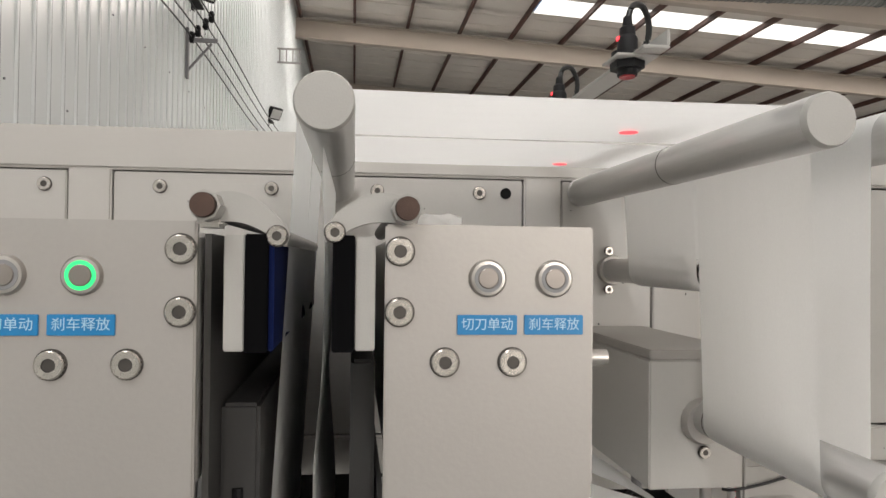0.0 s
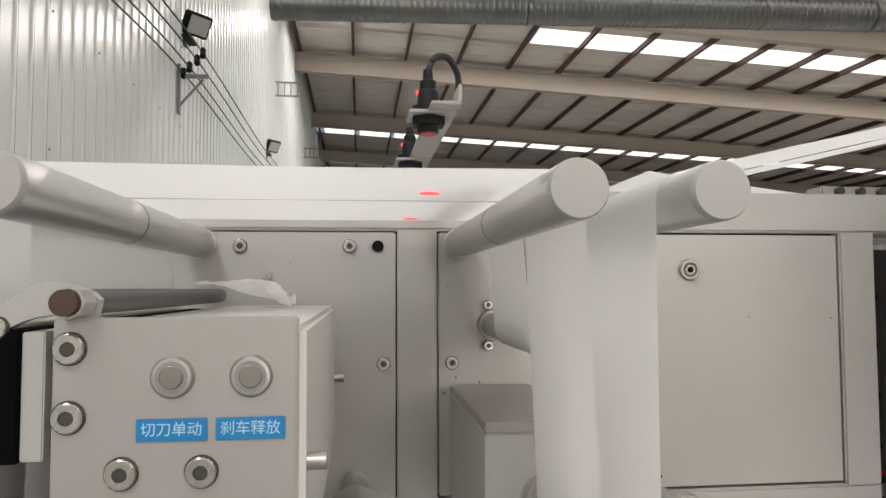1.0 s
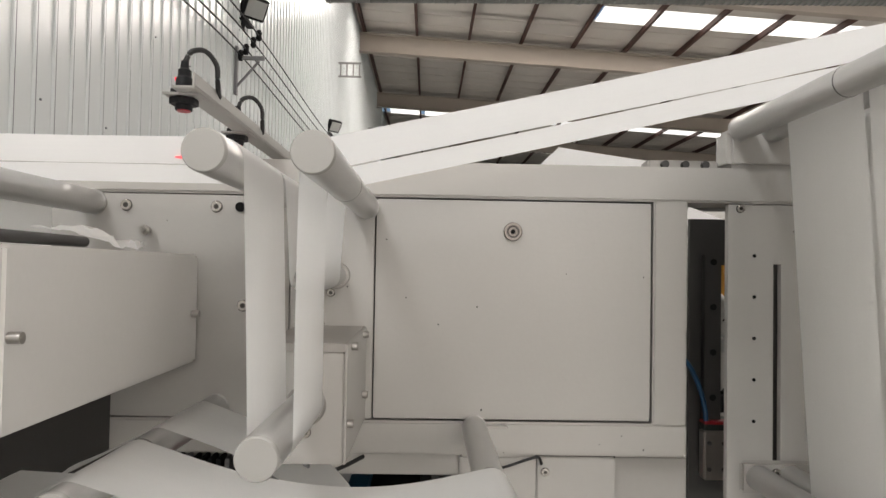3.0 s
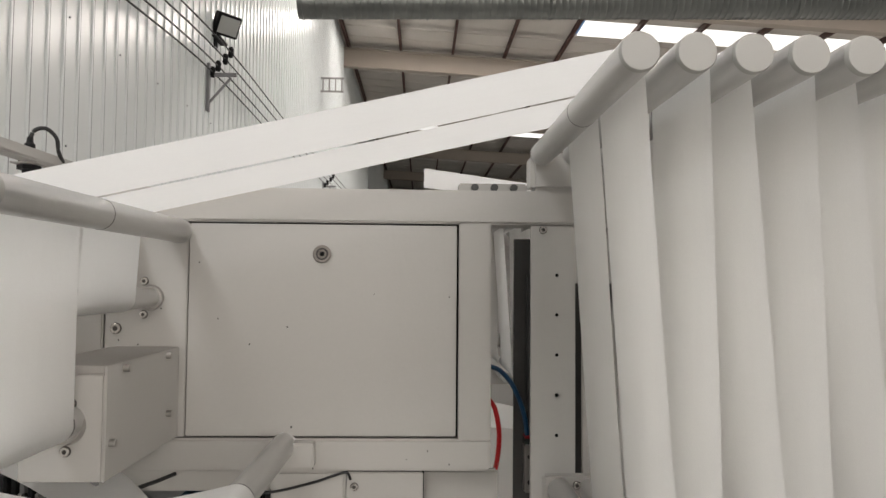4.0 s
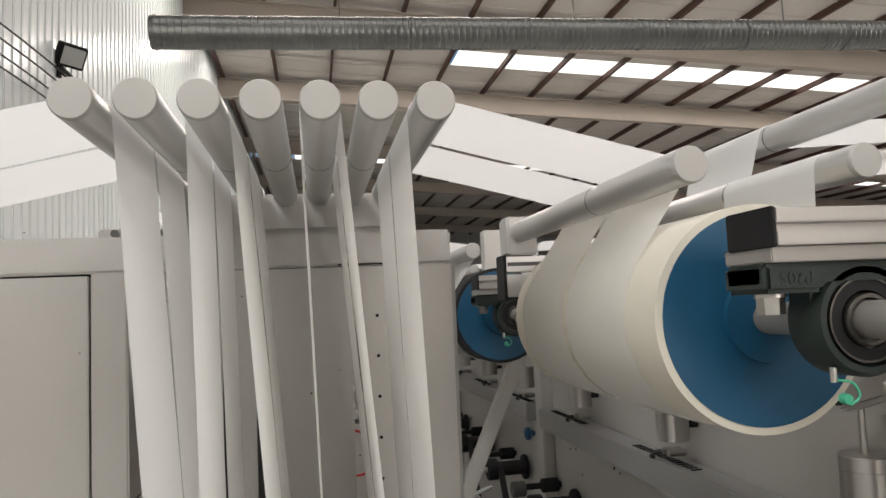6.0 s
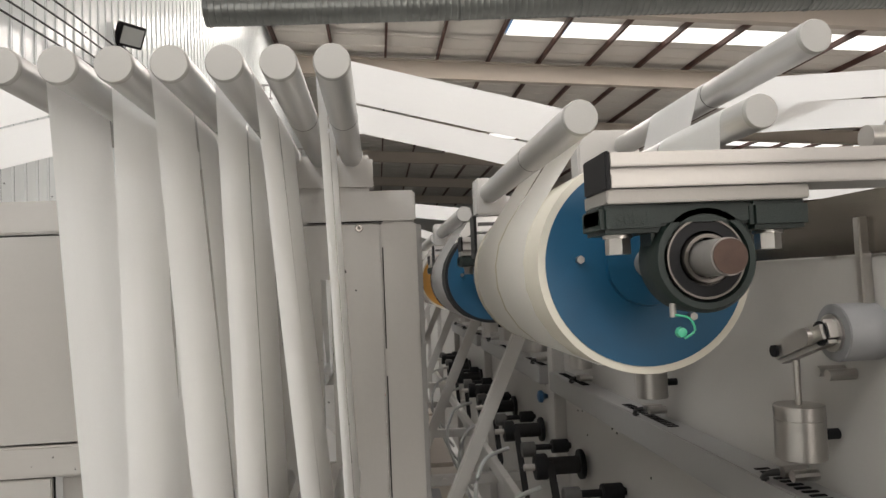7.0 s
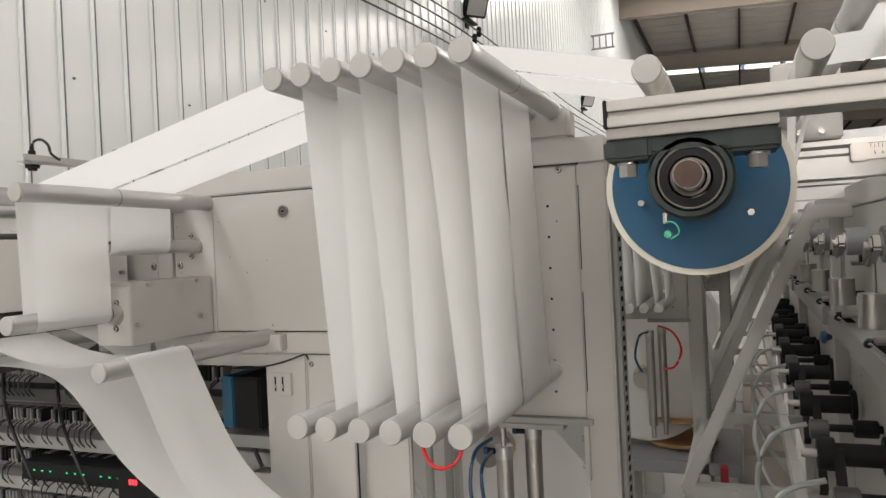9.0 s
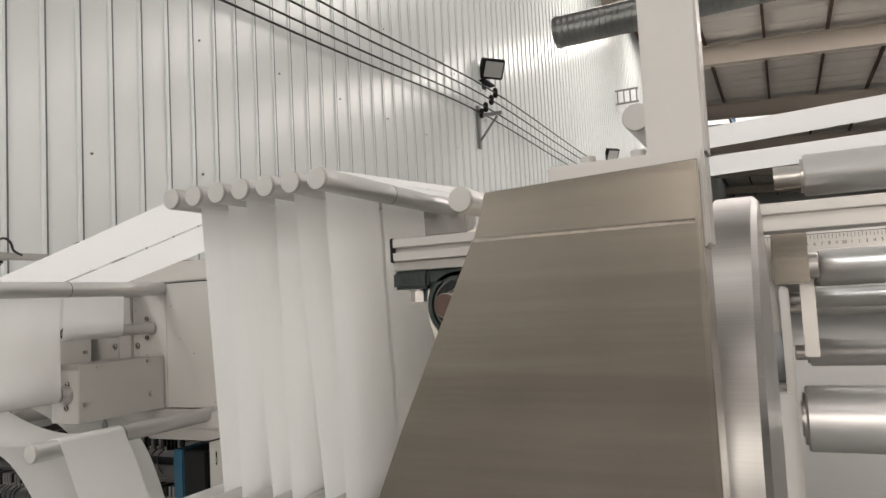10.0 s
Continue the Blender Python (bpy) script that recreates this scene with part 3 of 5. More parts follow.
    # Sheet behind the lower door, coloured as the shade in its joint.
    part("door_gap_shade", box(0.203, 0.302, 0.012, 0.016, 0.0, 1.2455, bevel=0), M_SHADOWGAP, f)
    part("lower_door", box(0.2035, 0.3008, 0.006, 0.02, 0.0, 1.2442, bevel=0.0015), M_PAINT2, f)
    shared("cap_screw", ME_SCREW_SMALL, f, Matrix.Translation((0.2135, 0.005, 1.2265)))
    part("lower_side", box(0.302, 0.40, 0.035, 0.05, 0.0, 1.24, bevel=0.003), M_PAINT, f)
    part("cabinet_lip", box(-0.075, 0.107, 0.012, 0.05, 1.219, 1.2465, bevel=0.002), M_PAINT, f)
    return f


frame_one = machine_frame()


# ---------- cutter boxes ----------
def text_mesh(name, body, size, material):
    cu = bpy.data.curves.new(name, 'FONT')
    cu.body, cu.size, cu.extrude, cu.align_x, cu.align_y = body, size, 0.0002, 'CENTER', 'CENTER'
    tmp = new(name, cu)
    bpy.context.view_layer.update()
    me = bpy.data.meshes.new_from_object(tmp.evaluated_get(bpy.context.evaluated_depsgraph_get()))
    me.transform(Matrix.Rotation(radians(90), 4, 'X'))
    me.materials.clear()
    me.materials.append(material)
    bpy.data.objects.remove(tmp)
    return me


def cutter_box(x0, x1, mirror, lit):
    c = group_of("cutter_box", "silver cutter control box with two push buttons" if not lit else "silver cutter control box with one button glowing green", "control box", ((x0 + x1) / 2, -0.424, 1.49), "cutter boxes")
    w = (x1 - x0) / 2
    step = (-0.003, -0.004) if mirror else (0.0, 0.0)
    part("front_plate", box(-w - step[0], w - 0.003 - step[0], 0, 0.006, -0.134, 0, bevel=0.001), M_ALUPLATE, c)
    part("body", box(-w + 0.004 + step[1], w + step[1], 0.006, 0.405, -0.131, -0.004, bevel=0.003), M_BOXSIDE, c)
    sx = -w + 0.007 if not mirror else w - 0.007
    for x, z in ((sx, -0.013), (sx, -0.042)):
        shared("cap_screw", ME_SCREW, c, Matrix.Translation((x, 0, z)))
    return c, w


def push_button(c, x, z, lit):
    b = part("push_button", lathe([(0.0092, 0), (0.0092, 0.0012), (0.0082, 0.0028), (0.0066, 0.003), (0.0064, 0.002), (0.0058, 0.002)], "y", (x, 0, z), 32), M_STEEL, c, "round metal push button")
    part("light_ring", lathe([(0.0068, 0), (0.0068, 0.0027), (0.0048, 0.0027), (0.0048, 0.0026)], "y", (x, -0.0004, z), 32), M_LED_GREEN if lit else M_GREYPVC, b, "lit green ring" if lit else "")
    part("plunger", lathe([(0.005, 0), (0.005, 0.0032), (0.0046, 0.0036), (0.0, 0.0037)], "y", (x, -0.0002, z), 28), M_BUTTON, b)


def cutters():
    words = ("切刀单动", "刹车释放")
    try_me = [text_mesh("caption", w, 0.0064, M_WHITEINK) for w in words]
    b, w = cutter_box(-0.315, -0.2095, False, False)
    a, wa = cutter_box(-0.508, -0.402, True, True)
    for c, cx, xs, lits, screws in ((b, -0.26225, (-0.2655, -0.2325), (False, False), (-0.286, -0.253)), (a, -0.455, (-0.485, -0.452), (False, True), (-0.465, -0.432))):
        for i, (x, lit) in enumerate(zip(xs, lits)):
            push_button(c, x - cx, 1.4645 - 1.49, lit)
            lab = part("label_plate", box(x - cx - 0.0147, x - cx + 0.0147, -0.0012, 0, -0.0528, -0.0432, bevel=0.0003), M_LABEL, c, "blue engraved label plate")
            shared("caption", try_me[i], lab, Matrix.Translation((x - cx, -0.0013, -0.048)))
        for x in screws:
            shared("cap_screw", ME_SCREW, c, Matrix.Translation((x - cx, 0, 1.424 - 1.49)))
    # side studs on the box
    for y, z in ((0.384, -0.073), (0.014, -0.066)):
        part("stud", cyl((w + 0.004, y, z), 0.0042, 0.01, "x", 12), M_STEEL, b)
    # jaws with brushes
    for x0, s in ((-0.3195, -1), (-0.3905, 1)):
        j = group_of("cutter_jaw", "black and white cutter jaw with dark blue brush", "cutter jaw", (x0, -0.42, 1.4565), "cutter jaws")
        part("white_bar", box(min(0, 0.0095 * s), max(0, 0.0095 * s), 0, 0.36, -0.0275, 0.0275, bevel=0.0006), M_CAP, j, "white plastic bar")
        part("black_bar", box(min(0.0098 * s, 0.0205 * s), max(0.0098 * s, 0.0205 * s), -0.002, 0.36, -0.028, 0.028, bevel=0.0006), M_MATTE, j, "black rubber bar")
        if s > 0:
            part("brush", box(0.0207, 0.0232, 0.0, 0.36, -0.028, 0.0265, bevel=0.001), M_NAVY, j, "dark blue brush")
    # swing levers with shafts over the boxes
    for x0, z0, x1, z1 in ((-0.3055, 1.4967, -0.339, 1.4857), (-0.397, 1.4967, -0.366, 1.4836)):
        lv = group_of("swing_lever", "curved pale lever on a rusty shaft", "lever", (x0, -0.42, z0), "swing levers")
        d = x1 - x0
        bm = bmesh.new()
        outer, inner = [], []
        n = 14
        side, drop = math.copysign(1, d), z1 - z0
        for k in range(n + 1):
            t = k / n
            arch = math.sin(math.pi * t)
            outer.append((-0.0075 * side + (d + 0.0135 * side) * t, 0.001 + drop * t + 0.0125 * arch ** 0.75))
            inner.append((-0.0055 * side + (d + 0.0095 * side) * t, -0.0085 + (drop + 0.0035) * t + 0.0062 * arch))
        va = [[bm.verts.new((x, y, z)) for x, z in line] for line in (outer, inner) for y in (0, 0.007)]
        for k in range(n):
            for i, jx in ((0, 1), (2, 3), (0, 2), (1, 3)):
                bm.faces.new((va[i][k], va[i][k + 1], va[jx][k + 1], va[jx][k]))
        for k in (0, n):
            bm.faces.new((va[0][k], va[1][k], va[3][k], va[2][k]))
        bmesh.ops.recalc_face_normals(bm, faces=bm.faces)
        part("arm", bm, M_CAP, lv, "cream curved arm")
        part("shaft", cyl((0, 0.15, 0), 0.0058, 0.33, "y", 20), M_DARKSTEEL, lv)
        part("shaft_end", cyl((0, -0.0165, 0), 0.0055, 0.006, "y", 20), M_RUST, lv, "rusty shaft end")
        part("collar", cyl((0, -0.008, 0), 0.0072, 0.014, "y", 8), M_CAP, lv)
        shared("cap_screw", ME_SCREW_SMALL, lv, Matrix.Translation((d, 0, z1 - z0)))
        part("clamp_block", box(-0.006, 0.006, -0.004, 0.014, -0.0095, -0.0055), M_STEEL, lv)
        part("presser_rod", cyl((d, 0.16, z1 - z0), 0.0042, 0.3, "y", 16), M_STEEL, lv)


cutters()


# ---------- drum ----------
def drum(dy, end_material, label, cover):
    dr = group_of("drive_drum", label, "drum", (DRUM[0], -0.43 + dy, DRUM[1]), "drive drums")
    part("shell", lathe([(0.0, 0.0), (0.0875, 0.0), (0.0875, 0.38), (0.0, 0.38)], "y", (0, 0.38, 0), 64), cover, dr, "rubber cover")
    part("end_disc", lathe([(0.0, 0.0), (0.0815, 0.0), (0.0815, 0.0012), (0.0, 0.0012)], "y", (0, 0, 0), 64), end_material, dr, "painted end disc")
    part("hub", lathe([(0.034, 0.0), (0.033, 0.006), (0.0, 0.006)], "y", (0, 0, 0), 32), end_material, dr)
    for a in (0, 133):
        part("bolt", cyl((0.055 * math.cos(radians(a)), -0.004, 0.055 * math.sin(radians(a))), 0.0033, 0.007, "y", 6), M_STEEL, dr)
    part("shaft", cyl((0, -0.068, 0), 0.0118, 0.142, "y", 28, bevel=0.001), M_DULLSTEEL, dr)
    part("shaft_centre", cyl((0, -0.1393, 0), 0.011, 0.0012, "y", 28), M_RUST, dr, "brownish shaft end")
    return dr


def pillow_block(dy):
    p = group_of("pillow_block_bearing", "dark green pillow block bearing bolted under the rail", "bearing", (DRUM[0], -0.53 + dy, 1.485), "pillow blocks")
    bm = bmesh.new()
    bm_box(bm, -0.07, 0.07, -0.008, 0.03, 0.022, 0.0365, 0.002)
    bm_box(bm, -0.07, -0.03, -0.012, 0.034, 0.018, 0.0365, 0.003)
    bm_box(bm, 0.03, 0.07, -0.012, 0.034, 0.018, 0.0365, 0.003)
    part("base", bm, M_GREEN, p)
    bm = lathe([(0.0305, 0), (0.0355, 0.002), (0.0355, 0.026), (0.033, 0.03), (0.029, 0.03), (0.0275, 0.024), (0.0275, 0.022)], "y", (0, 0.022, 0), 40)
    bm_box(bm, -0.034, 0.034, -0.004, 0.022, 0.004, 0.03, 0.003)
    part("housing", bm, M_GREEN, p)
    part("outer_race", lathe([(0.0265, 0), (0.0265, 0.003), (0.0252, 0.003), (0.0252, 0.0)], "y", (0, -0.0045, 0), 40), M_RACE, p)
    part("seal", lathe([(0.0252, 0), (0.0252, 0.002), (0.018, 0.0025), (0.018, 0)], "y", (0, -0.0045, 0), 40), M_BLACK, p)
    part("inner_ring", lathe([(0.0165, 0), (0.0165, 0.006), (0.0158, 0.007), (0.0135, 0.007), (0.0135, 0)], "y", (0, -0.003, 0), 40), M_RACE, p)
    for x in (-0.0525, 0.0525):
        bb = part("bolt", cyl((x, 0.011, 0.0105), 0.0085, 0.011, "z", 6), M_STEEL, p, "zinc hexagon bolt")
        part("washer", cyl((x, 0.011, 0.0168), 0.0098, 0.0024, "z", 24), M_STEEL, bb)
    nip = part("grease_nipple", cyl((-0.022, -0.001, -0.033), 0.0022, 0.009, "z", 10), M_STEEL, p)
    part("nipple_cap", lathe([(0.0028, 0), (0.0036, 0.002), (0.003, 0.006), (0, 0.0065)], "y", (-0.02, -0.004, -0.047), 12), M_GREENPLASTIC, nip, "mint plastic cap")
    part("cap_strap", tube([(-0.022, -0.004, -0.036), (-0.014, -0.007, -0.038), (-0.011, -0.008, -0.046), (-0.018, -0.008, -0.051)], 0.0008, 6, 6), M_GREENPLASTIC, nip)
    code = text_mesh("cast_letters", "P205", 0.0115, M_GREEN)
    code.transform(Matrix.Rotation(radians(180), 4, 'Y'))
    shared("cast_letters", code, p, Matrix.Translation((-0.05, -0.0125, 0.0275)))
    # aluminium rail that carries it
    rail = group_of("profile_rail", "aluminium slotted profile rail with black end cap", "profile rail", (0.877, -0.53 + dy, 1.5315), "profile rails")
    bm = bmesh.new()
    bm_box(bm, 0.003, 0.62, -0.0185, 0.03, 0.0, 0.0085, 0.0008)
    bm_box(bm, 0.003, 0.62, -0.0185, 0.03, 0.0135, 0.0225, 0.0008)
    bm_box(bm, 0.003, 0.62, -0.012, 0.025, 0.0005, 0.022, 0.0)
    part("profile", bm, M_ALUPLATE, rail)
    part("end_cap", box(0, 0.0035, -0.0185, 0.03, -0.001, 0.0235, bevel=0.0008), M_BLACK, rail, "black plastic end cap")
    part("spacer_plate", box(0.0015, 0.137, -0.014, 0.036, -0.0098, -0.0005, bevel=0.0008), M_DULLSTEEL, rail, "flat steel spacer plate")
    return p


drums = []
for n in range(5):
    ends = M_ORANGE if n == 2 else M_BLUE
    tone = "black" if n == 1 else "cream"
    drums.append(drum(0.8 * n, ends, "%s rubber drive drum with %s painted end" % (tone, "ochre" if n == 2 else "blue"), M_RUBBERBLACK if n == 1 else M_RUBBER))
    pillow_block(0.8 * n)


# ---------- rear machine units ----------
def rear_units():
    for n in (1, 2):
        dy, dx = UNIT_PITCH * n, 0.06 * n
        copy_thing(frame_one, Matrix.Translation((dx, dy, 0)))
        for x in COMB_X:
            rod(x + dx, COMB_Z, base=dy, tip=dy - 0.417, ring=False, group="upper comb rods")
        for x in GRID_X:
            rod(x + dx, GRID_Z, base=dy, tip=dy - 0.428, ring=False, group="lower comb rods")
        web("web", [(-0.4, 1.56, 0, 0), (*R2, R, 1)] + [(x + dx, z, r, s) for x, z, r, s in zigzag()] + [(*DR1, R, 1), (*DRUM, -1), (*ERL, R, 1), (2.4, 1.66, 0, 0)], dy - 0.378, dy - 0.1,
            "white nonwoven web strip on the next machine", 9.0 + n)
        rod(*DR1, base=dy + 0.06, tip=dy - 0.417, ring=False, group="drum guide rods")
        rod(*ERL, base=dy + 0.06, tip=dy - 0.417, ring=False, group="drum guide rods")
    for n, dy in enumerate((0.8, 2.4)):
        web("web", [(0.3, 1.7, 0, 0), (*DR1, R, 1), (*DRUM, -1), (*ERL, R, 1), (2.4, 1.66, 0, 0)], dy - 0.378, dy - 0.1, "white nonwoven web strip over a drum further back", 20.0 + n)
        rod(*DR1, base=dy + 0.06, tip=dy - 0.417, ring=False, group="drum guide rods")
    for n in range(5):
        # carrier of the guide rods behind each drum
        c = group_of("rod_carrier", "aluminium carrier beam with rod clamps over the drum", "carrier", (0.88, 0.07 + 0.8 * n, 1.55), "rod carriers")
        part("beam", box(0, 0.6, 0.0, 0.04, 0.0, 0.022, bevel=0.001), M_ALU, c)
        part("beam_groove", box(0.002, 0.6, -0.0008, 0.002, 0.008, 0.0135, bevel=0), M_DARKSTEEL, c)
        part("clamp", box(0.0, 0.045, -0.012, 0.03, 0.023, 0.078, bevel=0.003), M_PAINT, c)
        part("clamp", box(0.155, 0.25, -0.012, 0.03, 0.023, 0.145, bevel=0.003), M_PAINT, c)
        part("end_cap", box(-0.004, 0.0, -0.002, 0.042, -0.04, 0.024, bevel=0.001), M_BLACK, c)
        part("lower_beam", box(0, 0.6, 0.0, 0.04, -0.036, -0.004, bevel=0.001), M_ALU, c)
        part("hanger_block", box(0.03, 0.12, -0.03, 0.02, -0.062, -0.037, bevel=0.002), M_BLACK, c)
        for k in range(3):
            part("set_screw", cyl((0.16 + 0.03 * k, -0.016, 0.035), 0.0045, 0.01, "y", 10), M_STEEL, c)


rear_units()


# ---------- front details on the machine ----------
def idler():
    i = group_of("idler_roller", "short aluminium idler roller on a wall flange", "roller", (MID[0], 0, MID[1]))
    part("shaft", lathe([(0.0125, 0), (0.0125, 0.214), (0.0105, 0.215), (0.0105, 0.211), (0.0085, 0.211), (0.0085, 0.213), (0.006, 0.213), (0.006, 0.209), (0, 0.209)], "y", (0, 0, 0), 36), M_ALU, i)
    part("bearing_ring", lathe([(0.0104, 0), (0.0104, 0.0012), (0.0091, 0.0012), (0.0091, 0)], "y", (0, -0.2135, 0), 36), M_RACE, i)
    part("bearing_seal", lathe([(0.0091, 0), (0.0091, 0.0004), (0.0066, 0.0004), (0.0066, 0)], "y", (0, -0.2135, 0), 36), M_BLACK, i, "black bearing seal")
    part("axle_end", lathe([(0.0066, 0), (0.0066, 0.0022), (0.0058, 0.003), (0.002, 0.003), (0.0015, 0.0024), (0, 0.0024)], "y", (0, -0.2125, 0), 28), M_STEEL, i, "turned axle end")
    part("flange", lathe([(0.0165, 0), (0.0165, 0.004), (0.0155, 0.006), (0.0128, 0.006)], "y", (0, 0.003, 0), 32), M_ALUPLATE, i)
    for dz in (0.021, -0.021):
        shared("cap_screw", ME_SCREW_SMALL, i, Matrix.Translation((-0.006, -0.004, dz)))


def low_box():
    b = group_of("guide_box", "pale edge-guide box with lid screwed to the wall", "box", (-0.0925, -0.21, 1.29))
    part("body", box(0, 0.0805, 0, 0.212, 0, 0.104, bevel=0.0012), M_PAINT2, b)
    part("lid", box(0, 0.082, -0.001, 0.212, 0.1045, 0.1125, bevel=0.001), M_ALUPLATE, b)
    part("side_plate", box(0.081, 0.0835, -0.001, 0.21, 0, 0.112, bevel=0.0008), M_PAINT2, b)
    for y, z in ((0.165, 0.106), (0.04, 0.106), (0.01, 0.036), (0.17, 0.036)):
        part("side_screw", lathe([(0.0, 0), (0.0042, 0), (0.0042, 0.0062), (0.0034, 0.007), (0, 0.007)], "x", (0.083, y, z), 16), M_STEEL, b)
    for x, z in ((0.05, 0.076), (0.046, 0.03)):
        shared("cap_screw", ME_SCREW_SMALL, b, Matrix.Translation((x, -0.001, z)))
    part("roller_flange", lathe([(0.019, 0), (0.019, 0.003), (0.017, 0.008), (0.0152, 0.008)], "y", (0.0455, 0, 0.055), 32), M_ALUPLATE, b)
    part("cable_gland", lathe([(0.005, 0), (0.005, 0.012), (0.003, 0.02), (0.003, 0.03)], "z", (0.03, 0.1, -0.03), 14), M_GREYPVC, b)
    thing("sensor_cable", tube([(-0.0625, -0.11, 1.262), (-0.058, -0.07, 1.238), (-0.03, -0.03, 1.24), (-0.01, 0.0, 1.244)], 0.0026, 8), M_CABLE, "thin black cable below the guide box", "cable")


def sensors():
    s = group_of("sensor_bracket", "white angled bracket with two black laser sensors", "sensor bracket", (-0.141, -0.285, 1.613))
    s.scale = (0.87, 1.0, 0.87)
    part("arm", box(-0.002, 0.02, -0.03, 0.5, 0.002, 0.0045, bevel=0.0008), M_CAP, s, "white folded arm")
    part("arm_flange", box(0.0175, 0.02, -0.03, 0.5, 0.004, 0.017, bevel=0.0008), M_CAP, s)
    for y in (0.0, 0.17):
        part("tab", box(-0.016, 0.018, y - 0.016, y + 0.016, 0.0, 0.0022, bevel=0.0006), M_CAP, s)
        part("sensor_body", lathe([(0.0075, -0.0118), (0.008, -0.011), (0.008, 0.018), (0.007, 0.02), (0.0062, 0.021), (0.0062, 0.027), (0.004, 0.029), (0.0035, 0.036)], "z", (-0.001, y, 0), 24), M_BLACK, s, "black threaded sensor barrel")
        part("nut", cyl((-0.001, y, -0.0035), 0.0135, 0.006, "z", 6), M_BLACK, s)
        part("nut", cyl((-0.001, y, 0.005), 0.0125, 0.005, "z", 24), M_BLACK, s)
        part("lens", cyl((-0.001, y, -0.0122), 0.0062, 0.0012, "z", 20), M_REDMETER, s)
        part("status_light", box(-0.0095, -0.0085, y - 0.002, y + 0.002, 0.017, 0.02, bevel=0), M_LED_RED, s)
        part("lead", tube([(-0.001, y, 0.034), (0.004, y + 0.002, 0.046), (0.015, y + 0.008, 0.049), (0.024, y + 0.015, 0.038), (0.024, y + 0.02, 0.022), (0.019, y + 0.04, 0.012)], 0.0026, 8), M_CABLE, s)
    for x, y in ((-0.141, -0.286), (-0.141, -0.116)):
        thing("laser_spot", lathe([(0.0065, 0), (0.0066, 0.0003)], "z", (x, y, 1.5631), 18), M_LASER, "red laser spot glowing on the web", "light spot", "laser spots")


def scrap():
    bm = bmesh.new()
    n, mm = 18, 6
    vs = []
    for i in range(n + 1):
        f = i / n
        row = []
        for j in range(mm + 1):
            g = j / mm
            lift = 0.006 * noise.noise(Vector((i * 0.42, j * 0.7, 7))) + 0.003 * math.sin(6.0 * f + 2.0 * g)
            row.append(bm.verts.new((-0.304 + 0.03 * f + 0.056 * g * (1 - 0.75 * f ** 3), -0.215 + 0.152 * f + 0.012 * noise.noise(Vector((i * 0.5, j, 3))), max(1.4885, 1.507 - 0.010 * f - 0.006 * g * g + 1.7 * lift * (0.35 + 0.65 * g)))))
        vs.append(row)
    for i in range(n):
        for j in range(mm):
            bm.faces.new((vs[i][j], vs[i + 1][j], vs[i + 1][j + 1], vs[i][j + 1]))
    thing("web_scrap", bm, M_WEB, "crumpled white web scrap on the cutter box", "scrap")
    # slack film at the cutter
    bm = bmesh.new()
    rows = []
    for i in range(15):
        z = 1.54 - 0.02 * i
        rows.append([bm.verts.new((-0.347 + 0.0035 * math.sin(i * 0.45 + 0.3 * j) * min(1, i / 8) + 0.002 * noise.noise(Vector((i * 0.3, j, 1))), -0.372 + 0.07 * j, z)) for j in range(5)])
    for a, b in zip(rows, rows[1:]):
        for j in range(4):
            bm.faces.new((a[j], a[j + 1], b[j + 1], b[j]))
    thing("slack_web", bm, M_WEB, "wavy slack white film hanging between the jaws", "web")
    # dark chute below the jaws
    # chute below the jaws; its dark plates and blocks carry the shade there
    ch = group_of("cutter_chute", "steel chute under the cutter jaws, coloured dark as shade", "chute", (-0.36, -0.1, 1.3))
    # Dark sheet over the box's inner side stands for the shade on it.
    part("plate", box(-0.043, -0.0398, -0.3, 0.09, -0.06, 0.185, bevel=0), M_DARKSTEEL, ch)
    part("plate", box(0.044, 0.047, -0.3, 0.09, -0.06, 0.05, bevel=0), M_DARKSTEEL, ch)
    part("jaw_carrier", box(-0.0395, -0.019, -0.27, 0.07, -0.05, 0.095, bevel=0.002), M_CHUTE, ch, "jaw carrier coloured dark as shade")
    part("jaw_carrier", box(0.029, 0.0425, -0.27, 0.07, -0.05, 0.118, bevel=0.002), M_CHUTE, ch, "jaw carrier coloured dark as shade")
    part("floor_plate", box(-0.04, 0.044, -0.28, 0.08, -0.05, -0.046, bevel=0), M_BLACK, ch)
    part("spring", tube([(-0.03 + 0.006 * math.cos(k * 1.6), -0.27 + 0.006 * math.sin(k * 1.6), 0.04 - 0.0016 * k) for k in range(26)], 0.0012, 6, 3), M_DARKSTEEL, ch)
    part("rod", cyl((-0.03, -0.27, 0.02), 0.003, 0.06, "z", 10), M_BLACK, ch)


